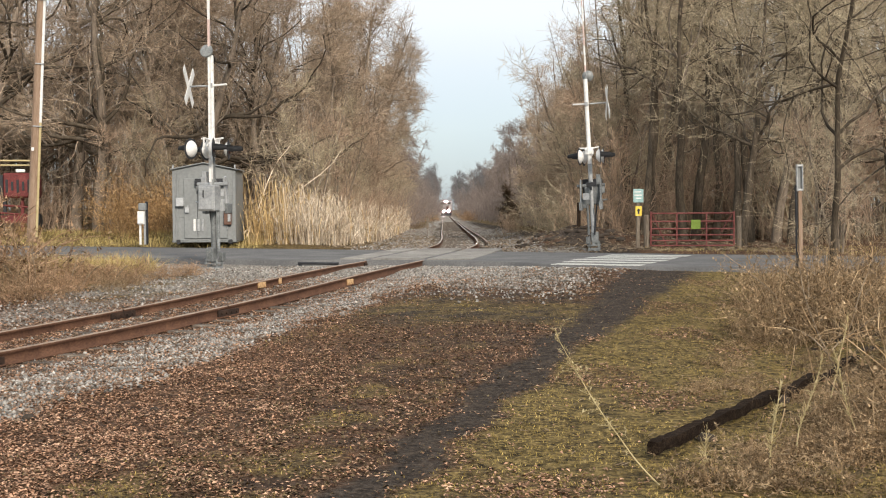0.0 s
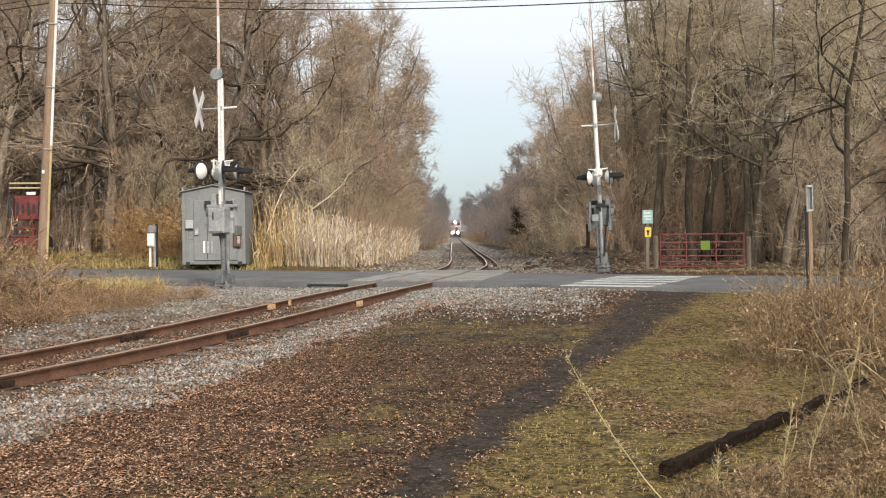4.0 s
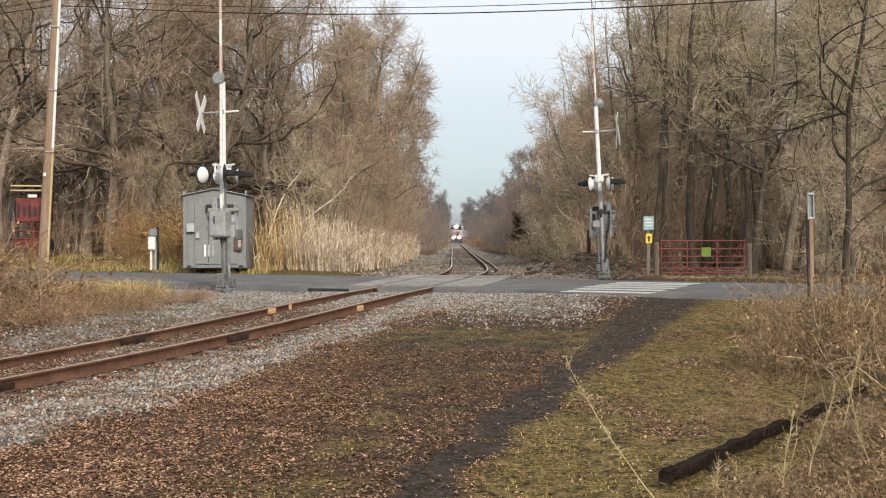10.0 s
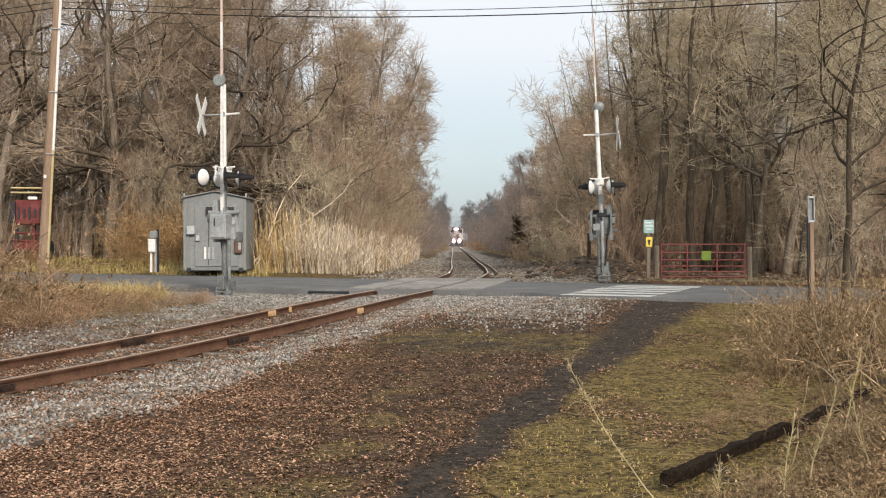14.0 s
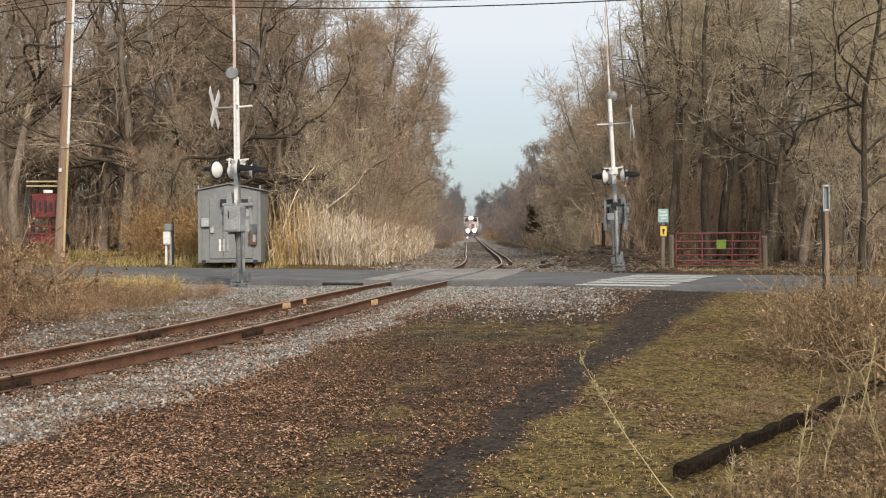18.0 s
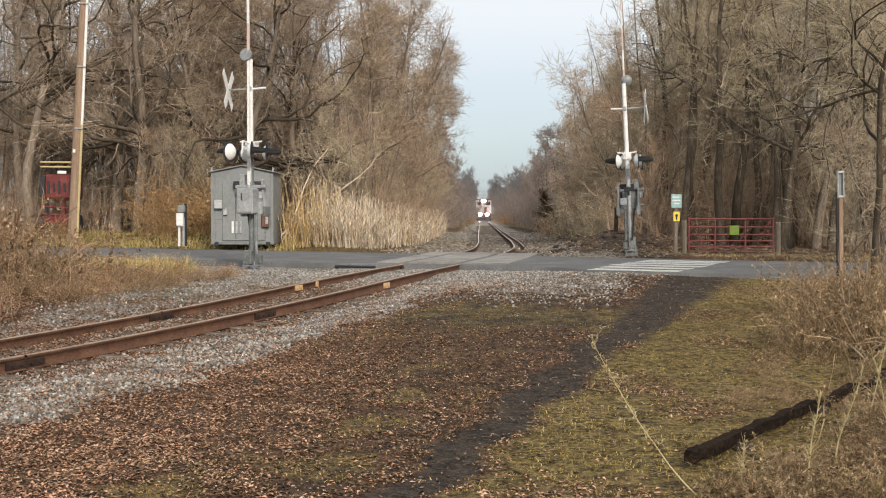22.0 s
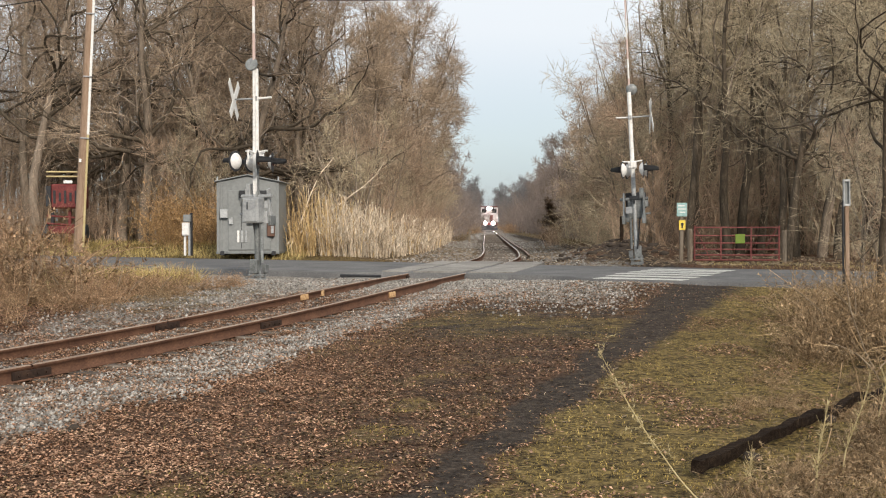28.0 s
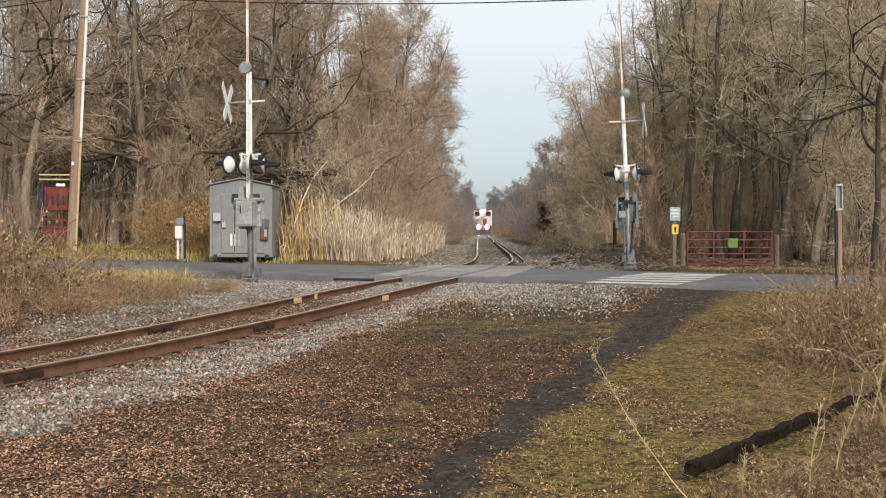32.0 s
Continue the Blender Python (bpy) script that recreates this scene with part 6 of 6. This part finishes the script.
def leaves():
    rng = np.random.default_rng(61)
    def chance(x, y):
        g, s, gr = zones(x, y)
        return in_view(x, y) * (across(x, y) < -ROAD_HALF - 0.1) * np.clip(1.0 - 1.2 * gr - 0.6 * g, 0.012, 1) * (1 - 0.25 * smoothstep(-0.6, 1.7, path_offset(x, y) - np.interp(y, [8, 12, 16], [-1.8, -2.6, -3.6]) + 0.5 * ripple(x, y, 0.7, 3)) * smoothstep(0.4, 0.0, path_offset(x, y))) * (1 - 0.93 * np.clip((s - 0.25) / 0.5, 0, 1)) * (0.3 + 0.7 * smoothstep(-0.45, 0.25, ripple(x, y * 0.8, 0.3, 3) + 0.8 * ripple(x, y, 0.12, 11)))
    near = scatter(760000, -10, 8, 6.2, 25, rng, chance, 1.6)
    beyond = scatter(60000, -11, 3, 13, 29, rng, lambda x, y: chance(x, y) * (track_off(x, y) < -0.9))
    P = np.concatenate([near, beyond])
    n = len(P)
    size = np.concatenate([rng.uniform(0.006, 0.0155, len(near)), rng.uniform(0.009, 0.02, len(beyond))])
    az, tip, rol = rng.uniform(0, 6.28, n), rng.normal(0, 0.22, n), rng.normal(0, 0.25, n)
    u = np.stack([np.cos(az) * np.cos(tip), np.sin(az) * np.cos(tip), np.sin(tip)], -1)
    v = np.stack([-np.sin(az), np.cos(az), rol], -1)
    c = P + np.array([0, 0, 1.0]) * (0.006 + 0.02 * rng.uniform(0, 1, n) ** 2)[:, None]
    curl = rng.uniform(0.1, 0.8, n)[:, None] * np.array([0, 0, 1.0]) * size[:, None]
    V = np.stack([c - u * size[:, None] * 1.5, c - v * size[:, None] * 0.7 + curl, c + u * size[:, None] * 1.5, c + v * size[:, None] * 0.7 + curl], 1).reshape(-1, 3)
    b = np.arange(n)[:, None] * 4
    F = np.concatenate([b + np.array([0, 1, 2]), b + np.array([0, 2, 3])])
    me = soup("leaf_litter", V, F, LEAF)
    me.materials.append(LEAF_DARK)
    x, y = P[:, 0], P[:, 1]
    rot = 0.1 + 0.42 * smoothstep(-0.9, 1.2, path_offset(x, y) - np.interp(y, [8, 12, 16], [-1.8, -2.6, -3.6]) + 0.5 * ripple(x, y, 0.7, 3)) * smoothstep(0.6, 0.1, path_offset(x, y))
    dark = (rng.uniform(0, 1, n) < rot) * 1
    me.polygons.foreach_set("material_index", np.concatenate([dark, dark]).astype(np.int32))
    tagged(new("leaf_litter", me), "pinkish-brown dead leaves strewn over the ground", "leaves", kind="stuff")


leaves()


def debris():
    """Sticks, husks and broken stalks strewn over the verges and the dirt heap behind the road."""
    rng = np.random.default_rng(66)
    P = scatter(13000, -4, 13, 34, 62, rng, lambda x, y: (across(x, y) > ROAD_HALF + 0.15) * (np.abs(track_off(x, y)) > 1.0) * (track_off(x, y) > -4) * 0.9, 1.3)
    P2 = scatter(5000, -10, 4.5, 8, 26, rng, lambda x, y: in_view(x, y) * (across(x, y) < -ROAD_HALF - 0.2) * (np.abs(track_off(x, y)) > 0.95) * 0.4, 1.2)
    P = np.concatenate([P, P2])
    n = len(P)
    az = rng.uniform(0, 6.28, n)
    D = np.stack([np.cos(az), np.sin(az), rng.normal(0.05, 0.12, n)], -1)
    L = np.concatenate([rng.uniform(0.05, 0.22, n - len(P2)), rng.uniform(0.03, 0.1, len(P2))])
    R = np.concatenate([rng.uniform(0.005, 0.018, n - len(P2)), rng.uniform(0.002, 0.005, len(P2))])
    _, _, _, V, F = tubes(P + [0, 0, 0.012], D / np.linalg.norm(D, axis=1, keepdims=True), L, R, 2, 4, 0.2, 0.0, rng, 0.6)
    tagged(new("dry_debris", soup("dry_debris", V, F, DEBRIS)), "dry tan sticks and broken stalks strewn on the ground", "debris", kind="stuff")


debris()


def ballast():
    rng = np.random.default_rng(71)
    P = scatter(230000, -12, 6.5, 6.5, 29, rng, lambda x, y: in_view(x, y) * (across(x, y) < -ROAD_HALF - 0.05 + edge_in(along(x, y))) * (np.abs(np.abs(track_off(x, y)) - 0.752) > 0.1) * zones(x, y)[0] ** np.where(y > 15, 1.2, 1.0) * (0.4 + 0.6 * (track_off(x, y) > 1.2) + 0.1 * (track_off(x, y) < -1.0)), 1.15)
    P2 = scatter(14000, -4, 6, 34, 80, rng, lambda x, y: (across(x, y) > ROAD_HALF + 0.1) * (np.abs(track_off(x, y)) < 3.2) * (np.abs(np.abs(track_off(x, y)) - 0.752) > 0.1) * (0.35 + 0.6 * (np.abs(track_off(x, y)) > 1.2)), 1.3)
    P = np.concatenate([P, P2])
    n = len(P)
    octa = np.array([[1, 0, 0], [0, 1, 0], [-1, 0, 0], [0, -1, 0], [0, 0, 0.8], [0, 0, -0.8]])
    size = np.concatenate([rng.uniform(0.012, 0.032, n - len(P2)) * np.interp(P[:n - len(P2), 1], [14, 22], [1, 0.9]), rng.uniform(0.02, 0.05, len(P2))])
    az = rng.uniform(0, 6.28, n)
    rot = np.stack([np.cos(az), -np.sin(az), np.sin(az), np.cos(az)], -1).reshape(n, 2, 2)
    V = octa[None] * rng.uniform(0.65, 1.35, (n, 6, 1)) + rng.normal(0, 0.22, (n, 6, 3))
    V[:, :, :2] = np.einsum("nij,nkj->nki", rot, V[:, :, :2])
    V = V * size[:, None, None] + P[:, None] + np.array([0, 0, 0.008])
    tri = np.array([[0, 1, 4], [1, 2, 4], [2, 3, 4], [3, 0, 4], [1, 0, 5], [2, 1, 5], [3, 2, 5], [0, 3, 5]])
    F = (np.arange(n)[:, None, None] * 6 + tri[None]).reshape(-1, 3)
    me = soup("ballast_stones", V.reshape(-1, 3), F, STONE)
    me.materials.append(STONE_BROWN)
    me.polygons.foreach_set("material_index", np.repeat((rng.uniform(0, 1, n) < np.interp(P[:, 1], [13, 19], [0.3, 0.1])) * 1, 8).astype(np.int32))
    tagged(new("ballast_stones", me), "pale grey crushed ballast stones along the rails", "ballast", kind="stuff")


ballast()


# ---- single plants that stand out ----
def tall_weed(at, H, lean, seed, lift=-0.1):
    rng = np.random.default_rng(seed)
    D = np.array([[lean[0], lean[1], 1.0]])
    P, d, q, V, F = tubes(np.array([at]), D / np.linalg.norm(D), np.array([H]), np.array([0.0075]), 10, 4, 0.05, lift, rng, 0.35)
    S1, D1, R1, _ = children(P, d, q, 40, 0.3, 1.0, 32, rng)
    _, _, _, V1, F1 = tubes(S1, D1, rng.uniform(0.03, 0.11, len(S1)), R1 * 0.5, 2, 3, 0.15, 0.1, rng, 0.5)
    V2, F2 = blades(S1, rng.uniform(0.015, 0.05, len(S1)), np.full(len(S1), 0.005), 0.9, rng, 1)
    tagged(new("tall_weed", soup("tall_weed", *joined([(V, F), (V1, F1), (V2, F2)]), WEED_PALE)), "tall pale dry weed stalk leaning over the grass", "weed", "weed stalks")


def leaning_weed():
    """Fuzzy stalk that rises out of the grass in a bow, with drooping seed tufts."""
    rng = np.random.default_rng(5)
    P, d, q, V, F = tubes(np.array([[1.6, 7.55, -0.54]]), np.array([[-0.73, 0.02, 0.67]]), np.array([1.2]), np.array([0.0062]), 14, 5, 0.035, 1.05, rng, 0.35)
    S1, D1, R1, _ = children(P, d, q, 38, 0.25, 1.0, 40, rng)
    P1, d1, q1, V1, F1 = tubes(S1, D1, rng.uniform(0.04, 0.17, len(S1)), R1 * 0.45, 4, 3, 0.3, -0.5, rng, 0.5)
    S2, D2, R2, _ = children(P1, d1, q1, 9, 0.3, 1.0, 50, rng)
    V2, F2 = blades(S2, rng.uniform(0.008, 0.026, len(S2)), np.full(len(S2), 0.0035), 1.3, rng, 1)
    tagged(new("tall_weed", soup("tall_weed", *joined([(V, F), (V1, F1), (V2, F2)]), WEED_PALE)), "tall pale fuzzy dry weed bowing over the grass", "weed", "weed stalks")


leaning_weed()


def arching_canes():
    """Pale canes that bow out of the weeds and brambles, each one a plant of its own."""
    rng = np.random.default_rng(17)
    for x, y, L, lx in ((-7.0, 20.6, 1.3, -0.5), (-6.9, 20.9, 1.0, 0.15), (-7.7, 20.3, 1.1, 0.3), (-8.2, 20.8, 1.0, -0.2), (-6.3, 21.6, 0.7, 0.4), (-6.6, 21.9, 0.8, 0.35), (-7.2, 21.4, 1.2, -0.8), (-5.9, 22.3, 0.6, 0.5), (-7.5, 19.8, 0.9, 0.1),
                       (4.9, 13.6, 1.3, -0.7), (5.3, 14.2, 1.5, 0.4), (5.0, 14.8, 1.2, -0.3), (5.6, 15.0, 1.6, -0.8), (5.9, 15.6, 1.4, 0.6), (4.7, 13.2, 0.9, 0.7),
                       (5.2, 15.9, 1.3, -0.5), (6.1, 16.6, 1.5, -0.2), (5.5, 16.9, 1.2, 0.5), (4.6, 12.6, 0.8, -0.4), (6.4, 17.4, 1.6, -0.6), (5.8, 17.9, 1.3, 0.3)):
        D = np.array([[lx, 0.05, 1.0]])
        S = np.array([[x, y, float(ground_z(x, y)) - 0.03]])
        P, d, q, V, F = tubes(S, D / np.linalg.norm(D), np.array([L]), np.array([0.011]), 10, 4, 0.09, -0.5, rng, 0.4)
        S1, D1, R1, _ = children(P, d, q, 6, 0.3, 1.0, 45, rng)
        _, _, _, V1, F1 = tubes(S1, D1, rng.uniform(0.06, 0.25, len(S1)), R1 * 0.5, 3, 3, 0.2, -0.2, rng, 0.5)
        tagged(new("bramble_cane", soup("bramble_cane", *joined([(V, F), (V1, F1)]), DEBRIS)), "pale arching bramble cane in the dry weeds", "cane", "bramble canes")


arching_canes()
for i, (x, y, H, lx) in enumerate(((2.35, 7.6, 0.7, 0.1), (2.75, 8.3, 0.8, 0.15), (3.3, 8.4, 0.9, -0.3), (1.95, 7.7, 0.35, -0.1), (3.7, 10.3, 0.9, 0.3), (-8.3, 19.0, 1.0, 0.1), (-7.3, 20.5, 0.8, -0.2), (-9.0, 21.5, 1.1, 0.2))):
    tall_weed((x, y, float(ground_z(x, y)) - 0.03), H, (lx, 0.05), 60 + i)


def dead_sapling():
    rng = np.random.default_rng(91)
    S = np.array([[-7.1, 45.6, 0.2], [-6.8, 45.7, 0.2]])
    D = np.array([[0.62, 0, 0.78], [0.5, 0, 0.87]])
    P, d, q, V, F = tubes(S, D, np.array([5.6, 4.6]), np.array([0.042, 0.034]), 8, 5, 0.16, 0.1, rng, 0.3)
    S1, D1, R1, _ = children(P, d, q, 11, 0.3, 1.0, 42, rng)
    _, _, _, V1, F1 = tubes(S1, D1, rng.uniform(0.4, 1.5, len(S1)), R1 * 0.5, 3, 4, 0.15, 0.2, rng, 0.4)
    tagged(new("dead_sapling", soup("dead_sapling", *joined([(V, F), (V1, F1)]), REED_PALE)), "bleached dead sapling leaning over the reeds", "tree")


dead_sapling()


def red_cedar(x, y, H):
    rng = np.random.default_rng(95)
    t = thing("red_cedar", Matrix.Translation((x, y, float(ground_z(x, y)))), "small dark brown ragged drooping tree beside the line", "tree")
    tube_part("trunk", (0, 0, -0.1), (-0.12 * H, 0, H), 0.05, BARK, t, 0.02, 8)
    n = 170
    z = rng.uniform(0.06, 1, n) ** 0.8 * H
    S = np.stack([-0.12 * z, np.zeros(n), z], -1)
    az = rng.uniform(0, 6.28, n)
    D = np.stack([np.cos(az), np.sin(az), rng.normal(0.1, 0.3, n)], -1)
    D /= np.linalg.norm(D, axis=1, keepdims=True)
    P, d, q, V, F = tubes(S, D, 0.38 * H * (1.15 - z / H) ** 0.4 * (0.6 + 0.6 * np.sin(az * 2 + z * 2.3)) * rng.uniform(0.4, 1.2, n), np.full(n, 0.012), 3, 3, 0.15, -0.35, rng, 0.4)
    S1, D1, R1, _ = children(P, d, q, 9, 0.2, 1.0, 45, rng)
    V1, F1 = blades(S1, rng.uniform(0.12, 0.26, len(S1)), np.full(len(S1), 0.03), 1.2, rng, 1, 0.5)
    part("crown", soup("crown", *joined([(V, F), (V1, F1)]), CEDAR), CEDAR, t)


red_cedar(5.35, 66, 2.6)


# ---- what moves ----
def motions():
    """The locomotive comes on along the straight at an even, slow pace."""
    rows = []
    for t in np.arange(0, 32.01, 2.0):
        y = 305 - 3.8 * float(t)
        x = float(track_x(y))
        d = math.atan2(-(float(track_x(y + 4)) - float(track_x(y - 4))), 8.0)
        rows.append((float(t), pose(x, y, float(rail_z(y)), 0, 0, math.degrees(d))))
    walk(loco, rows)


motions()
